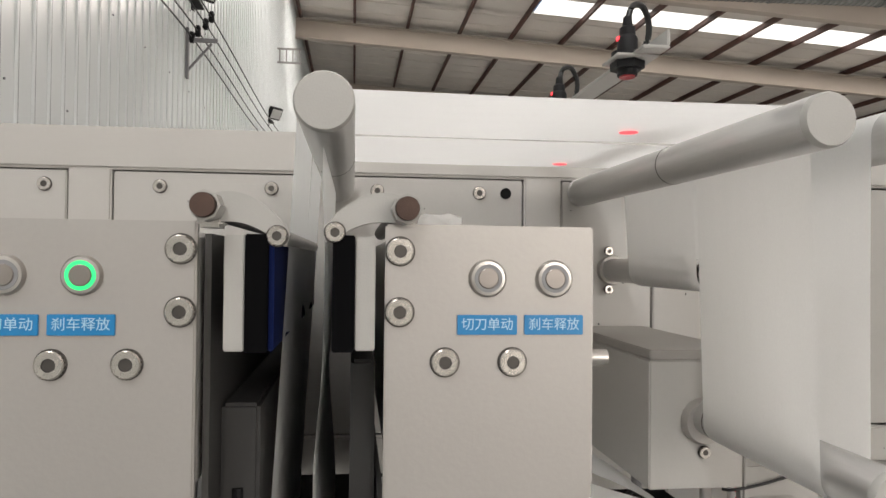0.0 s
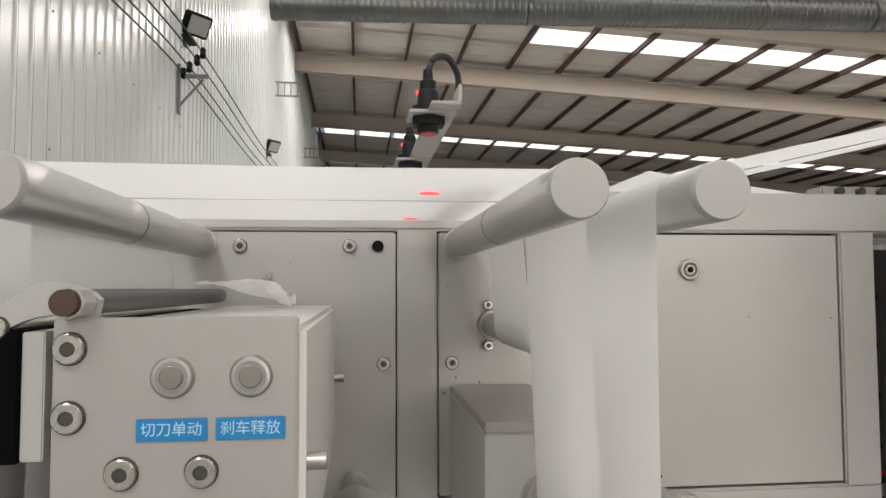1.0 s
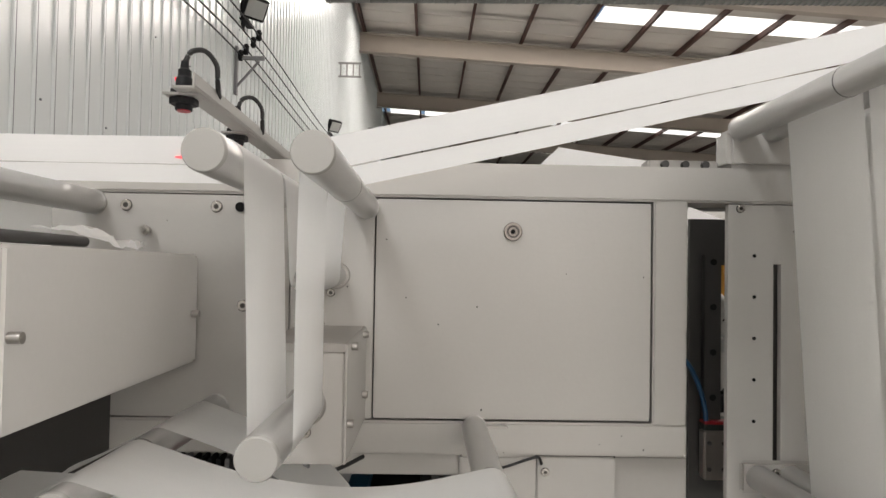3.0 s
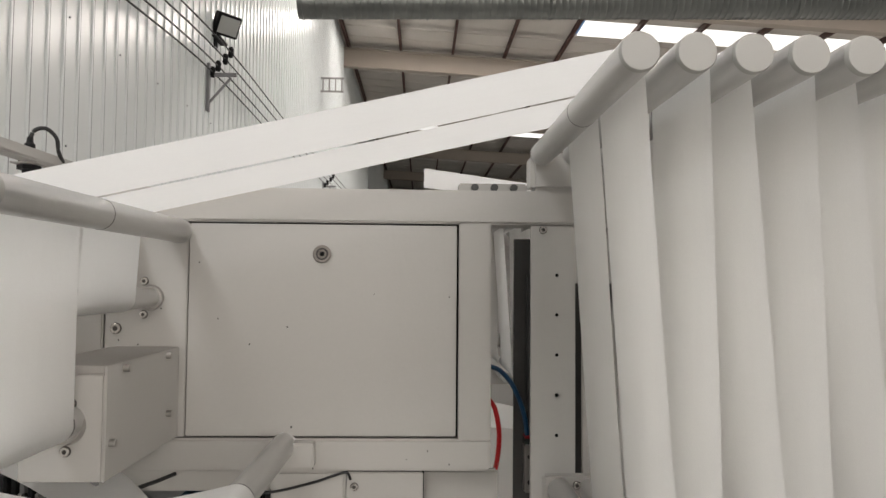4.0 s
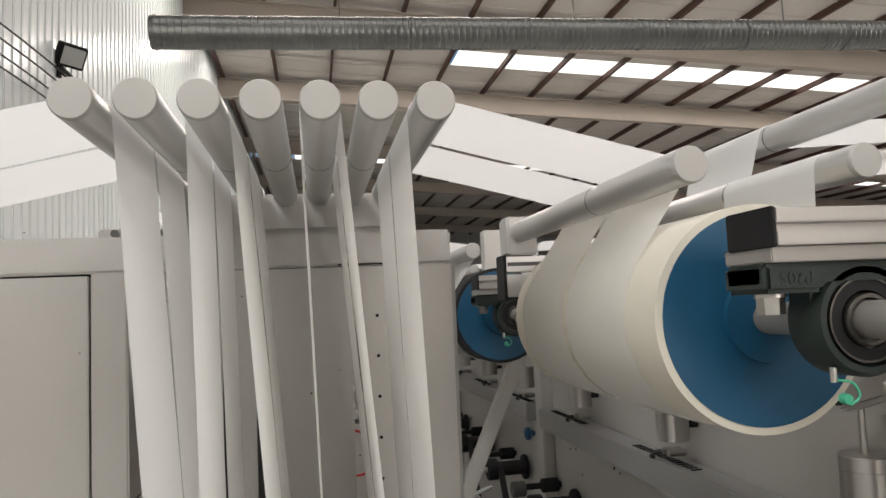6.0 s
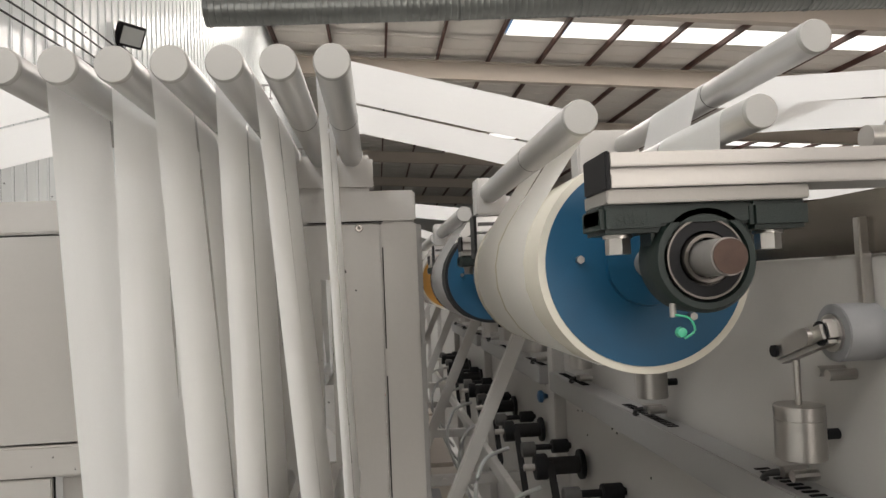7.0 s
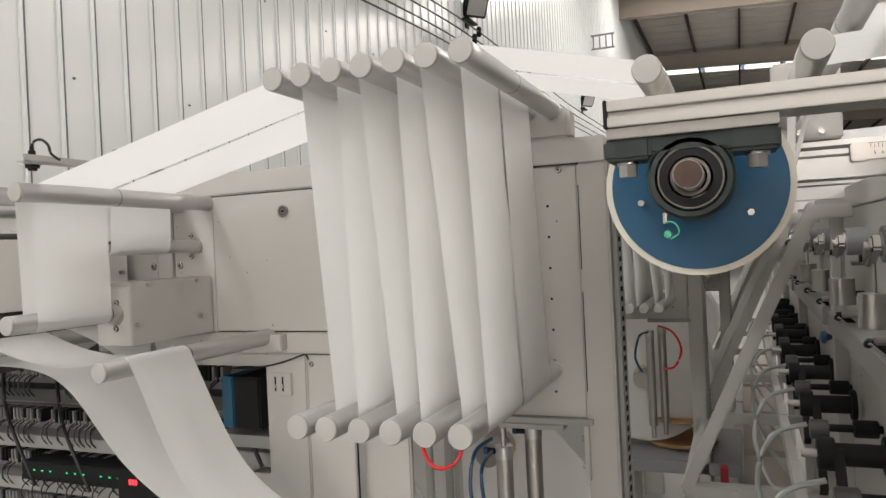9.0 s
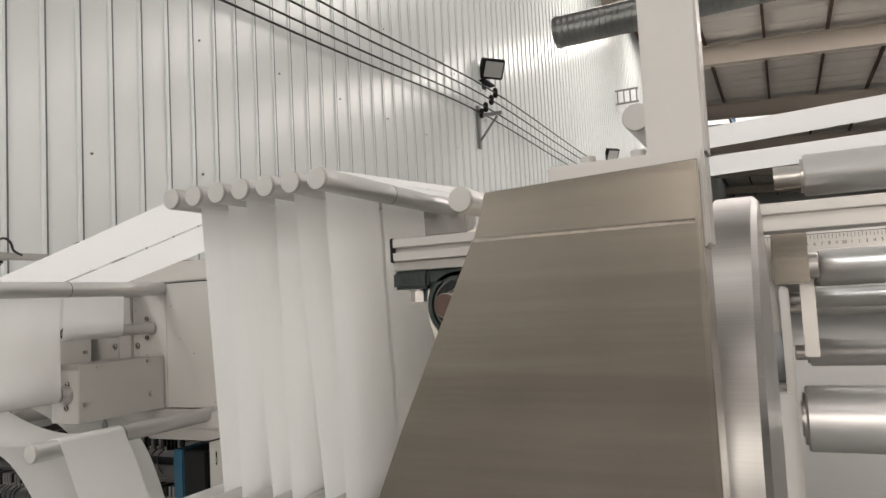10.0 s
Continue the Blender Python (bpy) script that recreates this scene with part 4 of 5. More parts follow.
def sag():
    rod(0.125, 1.28, tip=-0.405, name="sag_rod", ring=True, group="guide rods")
    thing("rod_holder", box(0.118, 0.165, -0.02, 0.004, 1.2555, 1.286, bevel=0.002), M_PAINT, "pale holder plate of the low guide rod", "holder")
    web("slack_web", [(-0.345, 1.24, 0, 0), (-0.27, 1.27, 0, 0), (-0.19, 1.302, R, 1), (-0.1, 1.29, 0, 0), (-0.03, 1.276, 0, 0), (0.02, 1.2725, 0, 0), (0.07, 1.279, 0, 0), (0.125, 1.28, R + 0.0005, 1), (0.168, 1.24, 0, 0), (0.186, 1.195, 0, 0), (0.208, 1.145, 0, 0), (0.236, 1.1, 0, 0),
        (0.268, 1.068, 0, 0), (0.31, 1.055, 0, 0), (0.36, 1.04, 0, 0), (0.42, 0.98, 0, 0), (0.46, 0.85, 0, 0)], -0.365, -0.237, "slack white web draped over the low rod", 31, 0.006, ease=24, cols=10)
    web("slack_web", [(-0.345, 1.28, 0, 0), (-0.2, 1.272, 0, 0), (-0.08, 1.272, 0, 0), (-0.01, 1.262, 0, 0), (0.012, 1.235, 0, 0), (0.03, 1.2, 0, 0), (0.066, 1.155, 0, 0), (0.12, 1.108, 0, 0), (0.19, 1.078, 0, 0), (0.26, 1.03, 0, 0), (0.3, 0.9, 0, 0)], -0.345, -0.2, "slack white web hanging towards the parent roll", 37, 0.006, ease=24, cols=10)
    web("slack_web", [(-0.345, 1.24, 0, 0), (-0.27, 1.27, 0, 0), (-0.19, 1.302, R, 1), (-0.1, 1.29, 0, 0), (-0.04, 1.262, 0, 0), (-0.01, 1.22, 0, 0), (0.015, 1.16, 0, 0), (0.04, 1.1, 0, 0), (0.07, 1.02, 0, 0), (0.09, 0.9, 0, 0)], -0.19, -0.05, "slack white web over the turn rod", 43, 0.006, ease=24, cols=10)
    rod(-0.19, 1.302, name="turn_rod", tip=-0.385)
    # paper roll under the comb
    roll = group_of("parent_roll", "large white parent roll below the comb rods", "roll", (0.437, 0.40, 0.97), "parent rolls")
    part("paper", lathe([(0.04, 0), (0.242, 0.0), (0.245, 0.003), (0.245, 0.3), (0.04, 0.3)], "y", (0, 0.34, 0), 64), M_WEB, roll)
    part("core", lathe([(0.04, 0), (0.04, 0.32), (0.03, 0.32), (0.03, 0.0)], "y", (0, 0.36, 0), 32), M_CARD, roll)
    part("axle", cyl((0, 0.2, 0), 0.028, 0.5, "y", 24), M_STEEL, roll)
    copy_thing(roll, Matrix.Translation((0.62, 0.10 + UNIT_PITCH, 0.92)))
    copy_thing(roll, Matrix.Translation((0.6, 0.12 + 2 * UNIT_PITCH, 0.95)))
    for k, (x, y, z) in enumerate(((0.75, 1.72, 0.76), (0.74, 1.75, 0.66))):
        thing("card_disc", cyl((x, y, z), 0.13, 0.012, "z", 48), M_CARD, "brown card disc lying on a shelf", "disc", "card discs")
    thing("rear_shelf", box(0.5, 0.95, 1.5, 2.0, 0.6, 0.645, bevel=0.004), M_GREYPVC, "grey steel shelf board on the floor frame", "shelf")
    for x in (0.52, 0.91):
        for y in (1.53, 1.95):
            thing("shelf_leg", box(x, x + 0.03, y, y + 0.03, 0.0, 0.6), M_PAINT, "white square shelf leg", "leg", "shelf legs")


def air_parts():
    for x, y, zt, r in ((0.583, 0.03, 1.082, 0.0145), (0.628, 0.06, 1.112, 0.0145)):
        c = group_of("air_cylinder", "vertical steel pneumatic cylinder under the comb plate", "cylinder", (x, y, zt), "air cylinders")
        part("tube", cyl((0, 0, -0.3), r, 0.6, "z", 28), M_STEEL, c)
        part("head", cyl((0, 0, -0.006), r * 1.08, 0.022, "z", 28, bevel=0.001), M_ALU, c)
        part("piston_rod", cyl((0, 0, 0.03), 0.005, 0.06, "z", 16), M_STEEL, c)
        part("fitting", cyl((-0.018, -0.006, -0.004), 0.0055, 0.024, "x", 12), M_BLACK, c)
        part("push_ring", cyl((-0.031, -0.006, -0.004), 0.0065, 0.006, "x", 12), M_BLUETUBE, c)
    for x, y, zt in ((0.66, 1.53, 1.1), (0.70, 1.55, 1.11)):
        c = group_of("air_cylinder", "vertical steel pneumatic cylinder on the next machine", "cylinder", (x, y, zt), "air cylinders")
        part("tube", cyl((0, 0, -0.17), 0.0145, 0.34, "z", 24), M_STEEL, c)
        part("head", cyl((0, 0, -0.006), 0.016, 0.022, "z", 24), M_ALU, c)
        part("rod_end", cyl((0, 0, -0.36), 0.008, 0.05, "z", 16), M_STEEL, c)
    thing("red_air_tube", tube([(0.70, 1.45, 1.13), (0.75, 1.43, 1.11), (0.775, 1.43, 1.05), (0.75, 1.44, 0.99), (0.71, 1.46, 0.98)], 0.0038, 8), M_RED, "red pneumatic tube looping on the next machine", "air tube", "air tubes")
    thing("blue_air_tube", tube([(0.66, 1.53, 1.1), (0.64, 1.45, 1.1), (0.63, 1.43, 1.08), (0.62, 1.43, 1.02), (0.64, 1.44, 0.97)], 0.0038, 8), M_BLUETUBE, "dark blue pneumatic tube on the next machine", "air tube", "air tubes")
    thing("cylinder_yoke", box(0.56, 0.70, -0.01, 0.09, 1.128, 1.137, bevel=0.001), M_GREYBAR, "flat steel yoke above the air cylinders", "yoke")
    g = group_of("gusset_bracket", "grey triangular gusset under the comb plate", "bracket", (0.735, 0.02, 1.138))
    bm = bmesh.new()
    a = [bm.verts.new(p) for p in ((0, 0, -0.002), (-0.07, 0, -0.002), (-0.004, 0, -0.075), (0, 0, -0.075))]
    b = [bm.verts.new((v.co.x, 0.006, v.co.z)) for v in a]
    bm.faces.new(a), bm.faces.new(list(reversed(b)))
    for k in range(4):
        bm.faces.new((a[k], b[k], b[(k + 1) % 4], a[(k + 1) % 4]))
    bmesh.ops.recalc_face_normals(bm, faces=bm.faces)
    part("web_plate", bm, M_GREYBAR, g)
    part("foot", box(-0.002, 0.006, -0.03, 0.02, -0.09, 0.0), M_PAINT, g)
    for dz in (-0.025, -0.07):
        part("bolt", cyl((-0.005, -0.012, dz), 0.004, 0.008, "x", 6), M_STEEL, g)
    thing("red_air_tube", tube([(0.47, -0.02, 1.19), (0.478, -0.08, 1.12), (0.495, -0.09, 1.085), (0.52, -0.09, 1.078), (0.545, -0.08, 1.1), (0.56, -0.03, 1.18)], 0.0032, 8), M_RED, "red pneumatic tube hanging in a loop", "air tube", "air tubes")
    for k, pts in enumerate((((0.565, 0.02, 1.1), (0.552, -0.03, 1.09), (0.548, -0.05, 1.04), (0.556, -0.05, 0.98), (0.57, -0.04, 0.9)), ((0.565, 0.02, 1.078), (0.57, -0.05, 1.07), (0.575, -0.06, 1.02), (0.59, -0.05, 0.95), (0.6, -0.04, 0.88)))):
        thing("blue_air_tube", tube(pts, 0.0032, 8), M_BLUETUBE, "dark blue pneumatic tube", "air tube", "air tubes")
    thing("blue_air_tube", tube([(0.392, 0.09, 1.37), (0.41, 0.09, 1.362), (0.43, 0.09, 1.335), (0.445, 0.09, 1.285), (0.45, 0.1, 1.2)], 0.0034, 8), M_BLUETUBE, "dark blue pneumatic tube behind the frame slot", "air tube", "air tubes")
    thing("red_air_tube", tube([(0.39, 0.1, 1.325), (0.401, 0.09, 1.31), (0.407, 0.09, 1.27), (0.4, 0.09, 1.22), (0.375, 0.09, 1.15), (0.34, 0.1, 1.0)], 0.0034, 8), M_RED, "red pneumatic tube behind the frame slot", "air tube", "air tubes")
    thing("spiral_lead", tube([(0.285 + 0.01 * k / 30 + 0.006 * math.cos(k * 1.57), 0.35 + 0.006 * math.sin(k * 1.57), 1.235 - 0.0035 * k) for k in range(60)], 0.0016, 5, 3), M_RED, "red coiled lead behind the machine frame", "lead")
    for x in (0.262, 0.312, 0.335):
        thing("rear_rail", box(x, x + 0.016, 0.40, 0.416, 0.0, 1.3, bevel=0.002), M_ALU, "upright aluminium rail behind the frame", "rail", "upright rails")
    # linear guide seen in the slot
    lg = group_of("linear_guide", "dark steel linear guide behind the frame slot", "linear guide", (0.459, 0.1, 1.35))
    bp = bmesh.new()
    for x0, x1, z0, z1 in ((-0.029, 0.0135, -0.2, 0.2), (0.0235, 0.0455, -0.2, 0.2), (0.0555, 0.12, -0.2, 0.2), (0.0135, 0.0235, 0.136, 0.2), (0.0455, 0.0555, 0.136, 0.2), (0.0135, 0.0235, -0.2, -0.095), (0.0455, 0.0555, -0.2, -0.095)):
        bm_box(bp, x0, x1, 0.012, 0.02, z0, z1)
    bmesh.ops.remove_doubles(bp, verts=bp.verts, dist=1e-5)
    part("back_plate", bp, M_DARKSTEEL, lg, "dark steel plate with two long slots")
    part("rail", box(-0.012, 0.011, 0.0, 0.012, -0.13, 0.15, bevel=0.001), M_DARKSTEEL, lg)
    for k in range(5):
        part("rail_screw", cyl((-0.0005, -0.0006, 0.14 - 0.062 * k), 0.0045, 0.002, "y", 14), M_BLACK, lg)
    part("carriage", box(-0.017, 0.017, -0.014, 0.006, -0.155, -0.088, bevel=0.002), M_STEEL, lg)
    part("carriage_end", box(-0.0172, 0.0172, -0.0145, 0.006, -0.088, -0.08, bevel=0.001), M_GREEN, lg)
    part("wiper", box(-0.0165, 0.0165, -0.014, 0.006, -0.08, -0.076, bevel=0.001), M_REDMETER, lg)
    for dx in (-0.01, 0.01):
        for dz in (-0.105, -0.14):
            part("carriage_screw", cyl((dx, -0.0145, dz), 0.003, 0.002, "y", 12), M_DARKSTEEL, lg)
    sp = group_of("swing_plate", "rounded grey plate on the comb face", "plate", (0.475, -0.008, 1.212))
    part("plate", box(-0.024, 0.09, 0.0, 0.008, -0.006, 0.034, bevel=0.006), M_ALUPLATE, sp)
    shared("cap_screw", ME_SCREW_SMALL, sp, Matrix.Translation((0.02, 0, 0.02)))
    nb = group_of("slotted_tab", "small slotted tab screwed to the panel", "tab", (0.145, 0.0, 1.188))
    part("plate", box(-0.028, 0.025, -0.001, 0.0035, -0.022, 0.022, bevel=0.0015), M_PAINT2, nb)
    for dx in (-0.011, 0.006):
        part("slit", box(dx - 0.0016, dx + 0.0016, -0.0016, 0, -0.014, 0.014, bevel=0), M_SHADOWGAP, nb)
        part("screw", cyl((dx, -0.003, -0.004), 0.0035, 0.005, "y", 12), M_STEEL, nb)
    thing("panel_cable", tube([(0.085, 0.006, 1.2185), (0.095, -0.001, 1.2195), (0.125, -0.001, 1.224), (0.165, -0.001, 1.234), (0.19, -0.001, 1.2425), (0.204, 0.0, 1.2455), (0.209, 0.003, 1.236)], 0.0017, 8), M_CABLE, "thin black cable hanging along the lower beam", "cable")
    bc = group_of("beacon_lamp", "glowing green signal lamp on a post behind", "signal lamp", (-1.0, 2.14, 1.93))
    part("lens", lathe([(0.028, -0.03), (0.03, -0.025), (0.03, 0.02), (0.024, 0.03), (0, 0.032)], "z", (0, 0, 0), 24), M_LED_GREEN, bc)
    part("post", cyl((0, 0, -0.98), 0.012, 1.9, "z", 16), M_GREYPVC, bc)


idler(), low_box(), sensors(), scrap(), sag(), air_parts()


# ---------- electric cabinet under the beam ----------
def cabinet():
    c = group_of("electric_cabinet", "open dark electric cabinet with wired terminal rows", "cabinet", (0, 0, 0))
    part("back_plate", box(-1.5, 0.11, 0.33, 0.335, 0.3, 1.245, bevel=0), M_GREYPVC, c)
    # Side and roof are near-black: the interior's shade is put in their colour.
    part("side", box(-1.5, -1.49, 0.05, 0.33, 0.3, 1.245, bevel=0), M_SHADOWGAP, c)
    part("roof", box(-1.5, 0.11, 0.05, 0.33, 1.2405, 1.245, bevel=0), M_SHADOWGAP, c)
    part("floor_plate", box(-1.5, 0.11, 0.05, 0.33, 0.3, 0.305, bevel=0), M_DARKSTEEL, c)
    rng = random.Random(4)
    clip = mesh_of("terminal", box(-0.0035, 0.0035, -0.02, 0.02, -0.018, 0.018, bevel=0.001), M_GREYPVC)
    clip_dark = mesh_of("terminal", box(-0.0035, 0.0035, -0.02, 0.02, -0.018, 0.018, bevel=0.001), M_BLACK)
    ferrule = mesh_of("ferrule", box(-0.002, 0.002, -0.002, 0.002, -0.007, 0.007, bevel=0), M_CAP)
    wires = [mesh_of("wire", tube([(0, 0, 0), (0.003 * s, -0.03, -0.012), (0.008 * s, -0.035, -0.04), (0.004 * s, -0.01, -0.07)], 0.0016, 5, 4), M_CABLE) for s in (-1, 0.4, 1.3)]
    for z in (1.15, 1.02, 0.9, 0.78):
        duct = part("wire_duct", box(-1.45, 0.09, 0.25, 0.33, z - 0.085, z - 0.05, bevel=0.002), M_GREYBAR if z < 1.1 else M_DARKSTEEL, c, "slotted wire duct")
        part("mounting_rail", box(-1.45, 0.09, 0.31, 0.33, z - 0.008, z + 0.02, bevel=0), M_STEEL, c)
        k = 0
        x = -1.2
        while x < -0.22:
            shared("terminal", clip if rng.random() < 0.6 else clip_dark, c, Matrix.Translation((x, 0.29, z)))
            if rng.random() < 0.75:
                shared("wire", wires[k % 3], c, Matrix.Translation((x, 0.27, z - 0.012)))
                shared("ferrule", ferrule, c, Matrix.Translation((x, 0.265, z - 0.014)))
            x += 0.0135 + (0.03 if rng.random() < 0.06 else 0)
            k += 1
    led = mesh_of("indicator", box(-0.0025, 0.0025, -0.001, 0.001, -0.0015, 0.0015, bevel=0), M_LED_GREEN)
    part("io_module", box(-0.85, -0.45, 0.2, 0.31, 0.865, 0.915, bevel=0.002), M_BLACK, c, "black input module")
    for k in range(12):
        if k not in (3, 7):
            shared("indicator", led, c, Matrix.Translation((-0.8 + 0.03 * k, 0.199, 0.893)))
        shared("wire", wires[k % 3], c, Matrix.Translation((-0.8 + 0.03 * k, 0.2, 0.875)))
    for x, w, z, col in ((-0.43, 0.14, 0.89, M_BLACK), (-0.08, 0.07, 1.135, M_GREYPVC), (-0.0, 0.075, 1.135, M_BLACK)):
        part("drive_unit", box(x, x + w, 0.13, 0.32, z - 0.055, z + 0.055, bevel=0.003), col, c, "servo drive case")
    part("drive_front", box(-0.036, -0.006, 0.045, 0.13, 1.083, 1.19, bevel=0.003), M_CYANBOX, c, "blue drive front")
    part("drive_body", box(-0.006, 0.06, 0.045, 0.3, 1.083, 1.19, bevel=0.003), M_BLACK, c)
    for x, z, y in ((-0.39, 0.915, 0.1285), (-0.06, 1.155, 0.1285)):
        for k in range(3):
            part("display_bar", box(x + 0.009 * k, x + 0.009 * k + 0.006, y - 0.001, y, z - 0.006, z + 0.006, bevel=0), M_LED_RED, c, "glowing red digit bar")
    part("perforated_cover", box(0.02, 0.1, 0.06, 0.1, 0.94, 0.99, bevel=0.001), M_STEEL, c)
    part("shelf_lip", box(-0.06, 0.105, 0.045, 0.3, 1.045, 1.07, bevel=0.001), M_GREYBAR, c)
    for k in range(5):
        x = -0.9 + 0.2 * k
        part("loom", tube([(x, 0.2, 1.16), (x + 0.05, 0.16, 1.1), (x + 0.02, 0.2, 1.0), (x + 0.1, 0.2, 0.85)], 0.005, 6), M_CABLE, c)


cabinet()


# ---------- unwind side wall on the right ----------
WX = 1.228


def unwind_side():
    w = group_of("unwind_side_wall", "long grey-white steel side wall of the unwinder", "machine wall", (WX, 0, 0))
    part("panel", box(0, 0.009, -0.36, 7.0, 0.35, 1.486, bevel=0.002), M_PAINT, w)
    part("top_beam", box(-0.004, 0.03, -0.36, 0.13, 1.488, 1.552, bevel=0.002), M_BRUSHED, w, "stainless top beam")
    part("top_rail", box(-0.004, 0.03, 0.132, 7.0, 1.488, 1.54, bevel=0.002), M_PAINT, w)
    for k in range(6):
        part("stiffener_post", box(-0.032, 0.0, 0.96 + 1.3 * k, 1.02 + 1.3 * k, 0.0, 1.486, bevel=0.003), M_PAINT, w)
    speck = mesh_of("tapped_hole", cyl((0, 0, 0), 0.0025, 0.001, "x", 10), M_SHADOWGAP)
    rng = random.Random(8)
    for k in range(26):
        shared("tapped_hole", speck, w, Matrix.Translation((-0.0005, -0.3 + 0.22 * (k // 3) + rng.uniform(-0.05, 0.05), 1.13 + rng.uniform(-0.045, 0.045))))
    # grey cable duct
    for y0, y1 in ((-0.36, 0.93), (1.05, 2.23), (2.36, 3.5)):
        d = group_of("cable_duct", "grey slotted cable duct along the side wall", "cable duct", (WX, y0, 1.2), "cable ducts")
        part("trough", box(-0.05, 0.0, 0, y1 - y0, -0.022, 0.028, bevel=0.002), M_GREYBAR, d)
        slot = mesh_of("duct_slot", box(-0.009, 0.009, -0.003, 0.003, -0.0006, 0.0012, bevel=0), M_SHADOWGAP)
        n = int((y1 - y0) / 0.0145) - 4
        for k in range(n):
            if (k % 34) < 16:
                shared("duct_slot", slot, d, Matrix.Translation((-0.028, 0.03 + 0.0145 * k, 0.028)))
    # brake levers with weights
    for k in range(9):
        y = -0.234 + 0.43 * k
        lv = group_of("brake_lever", "steel brake lever with hanging cylinder weight", "brake lever", (WX, y, 1.375), "brake levers")
        part("boss", cyl((-0.022, -0.064, 0.035), 0.029, 0.044, "x", 36, bevel=0.001), M_GREYPVC, lv, "grey round boss")
        part("race", lathe([(0.019, 0), (0.019, 0.003), (0.013, 0.003), (0.013, 0)], "x", (-0.047, -0.064, 0.035), 32), M_STEEL, lv)
        part("pivot", cyl((-0.05, -0.064, 0.035), 0.0125, 0.016, "x", 28), M_BLACK, lv)
        ang = math.atan2(-0.024, 0.073)
        part("arm", box(-0.062, -0.042, -0.014, 0.09, -0.0125, 0.0125, bevel=0.005, m=Matrix.Translation((0, -0.064, 0.035)) @ Matrix.Rotation(ang, 4, 'X')), M_STEEL, lv, "grey steel arm")
        part("pivot_pin", cyl((-0.064, -0.05, 0.031), 0.0085, 0.006, "x", 20), M_STEEL, lv)
        part("arm_screw", cyl((-0.064, 0.012, 0.011), 0.0065, 0.004, "x", 20), M_BLACK, lv)
        part("hanger", cyl((-0.047, 0.0, -0.022), 0.0036, 0.056, "z", 12), M_STEEL, lv)
        wt = part("weight", lathe([(0.0005, -0.104), (0.025, -0.104), (0.026, -0.103), (0.026, -0.062), (0.0253, -0.0617), (0.0253, -0.0607), (0.026, -0.0603), (0.026, -0.047), (0.025, -0.046), (0, -0.046)], "z", (-0.047, 0.0, 0.0), 36), M_STEEL, lv, "turned steel weight")
        part("lock_knob", cyl((-0.014, 0.0, -0.08), 0.006, 0.02, "x", 12), M_BLACK, wt)
        for dy, dz in ((-0.03, -0.012), (-0.012, -0.01)):
            part("clamp_screw", cyl((-0.016, dy, dz), 0.006, 0.03, "x", 10), M_STEEL, lv)
        for dy in (0.025, 0.045):
            part("duct_screw", cyl((-0.03, dy, -0.13), 0.0065, 0.03, "x", 10), M_STEEL, lv)
        part("lead", tube([(-0.02, 0.045, -0.132), (-0.05, 0.055, -0.132), (-0.055, 0.07, -0.142), (-0.045, 0.08, -0.147)], 0.0035, 6), M_CABLE, lv)
    # black spools, belts and small idlers
    for k in range(9):
        y = 0.338 - 0.435 + 0.435 * k
        s = group_of("belt_spool", "black belt spool with flanges on the side wall", "spool", (WX, y, 1.02), "belt spools")
        part("barrel", lathe([(0.021, 0), (0.021, 0.1)], "x", (-0.115, 0, 0), 28), M_RUBBERBLACK, s)
        part("flange", cyl((-0.018, 0, 0), 0.036, 0.012, "x", 32, bevel=0.002), M_BLACK, s)
        part("flange", cyl((-0.118, 0, 0), 0.031, 0.03, "x", 32, bevel=0.002), M_BLACK, s)
        part("spindle", cyl((-0.145, 0, 0), 0.008, 0.03, "x", 16), M_STEEL, s)
        ti = group_of("belt_idler", "black belt tension idler on a short arm", "idler", (WX, y + 0.16, 1.03), "belt idlers")
        part("arm", cyl((-0.05, 0, 0), 0.008, 0.1, "x", 16), M_BLACK, ti)
        part("hub", cyl((-0.03, 0, 0), 0.018, 0.045, "x", 24, bevel=0.002), M_BLACK, ti)
        part("wheel", cyl((-0.115, 0, -0.004), 0.02, 0.035, "x", 24, bevel=0.002), M_DARKSTEEL, ti)
        belt_line = [(y + 0.022, 1.03), (y - 0.022, 1.035), (y - 0.14, 0.86), (y - 0.12, 0.84)]
        bm = bmesh.new()
        vs = [[bm.verts.new((WX + x, a, b)) for x in (-0.108, -0.09)] for a, b in belt_line]
        ws = [[bm.verts.new((WX + x, a + 0.003, b - 0.002)) for x in (-0.108, -0.09)] for a, b in belt_line]
        for i in range(3):
            bm.faces.new((vs[i][0], vs[i][1], vs[i + 1][1], vs[i + 1][0]))
            bm.faces.new((ws[i][1], ws[i][0], ws[i + 1][0], ws[i + 1][1]))
        thing("drive_belt", bm, M_RUBBERBLACK, "flat black rubber drive belt", "belt", "drive belts")
        thing("clear_hose", tube([(WX - 0.12, y, 0.97), (WX - 0.2, y - 0.02, 0.94), (WX - 0.235, y - 0.06, 0.84), (WX - 0.2, y - 0.1, 0.72), (WX - 0.13, y - 0.12, 0.62)], 0.0062, 8), M_HOSE, "translucent plastic hose in an arc", "hose", "clear hoses")
        part("spool_bar", box(-0.17, -0.15, -0.19, 0.245, -0.125, -0.085, bevel=0.002), M_PAINT, s)
    thing("blue_valve_knob", lathe([(0.006, 0), (0.017, 0.004), (0.018, 0.014), (0.01, 0.02), (0.006, 0.03)], "x", (WX - 0.06, 1.046, 1.145), 20), M_BLUETUBE, "blue valve knob on the wall post", "knob")
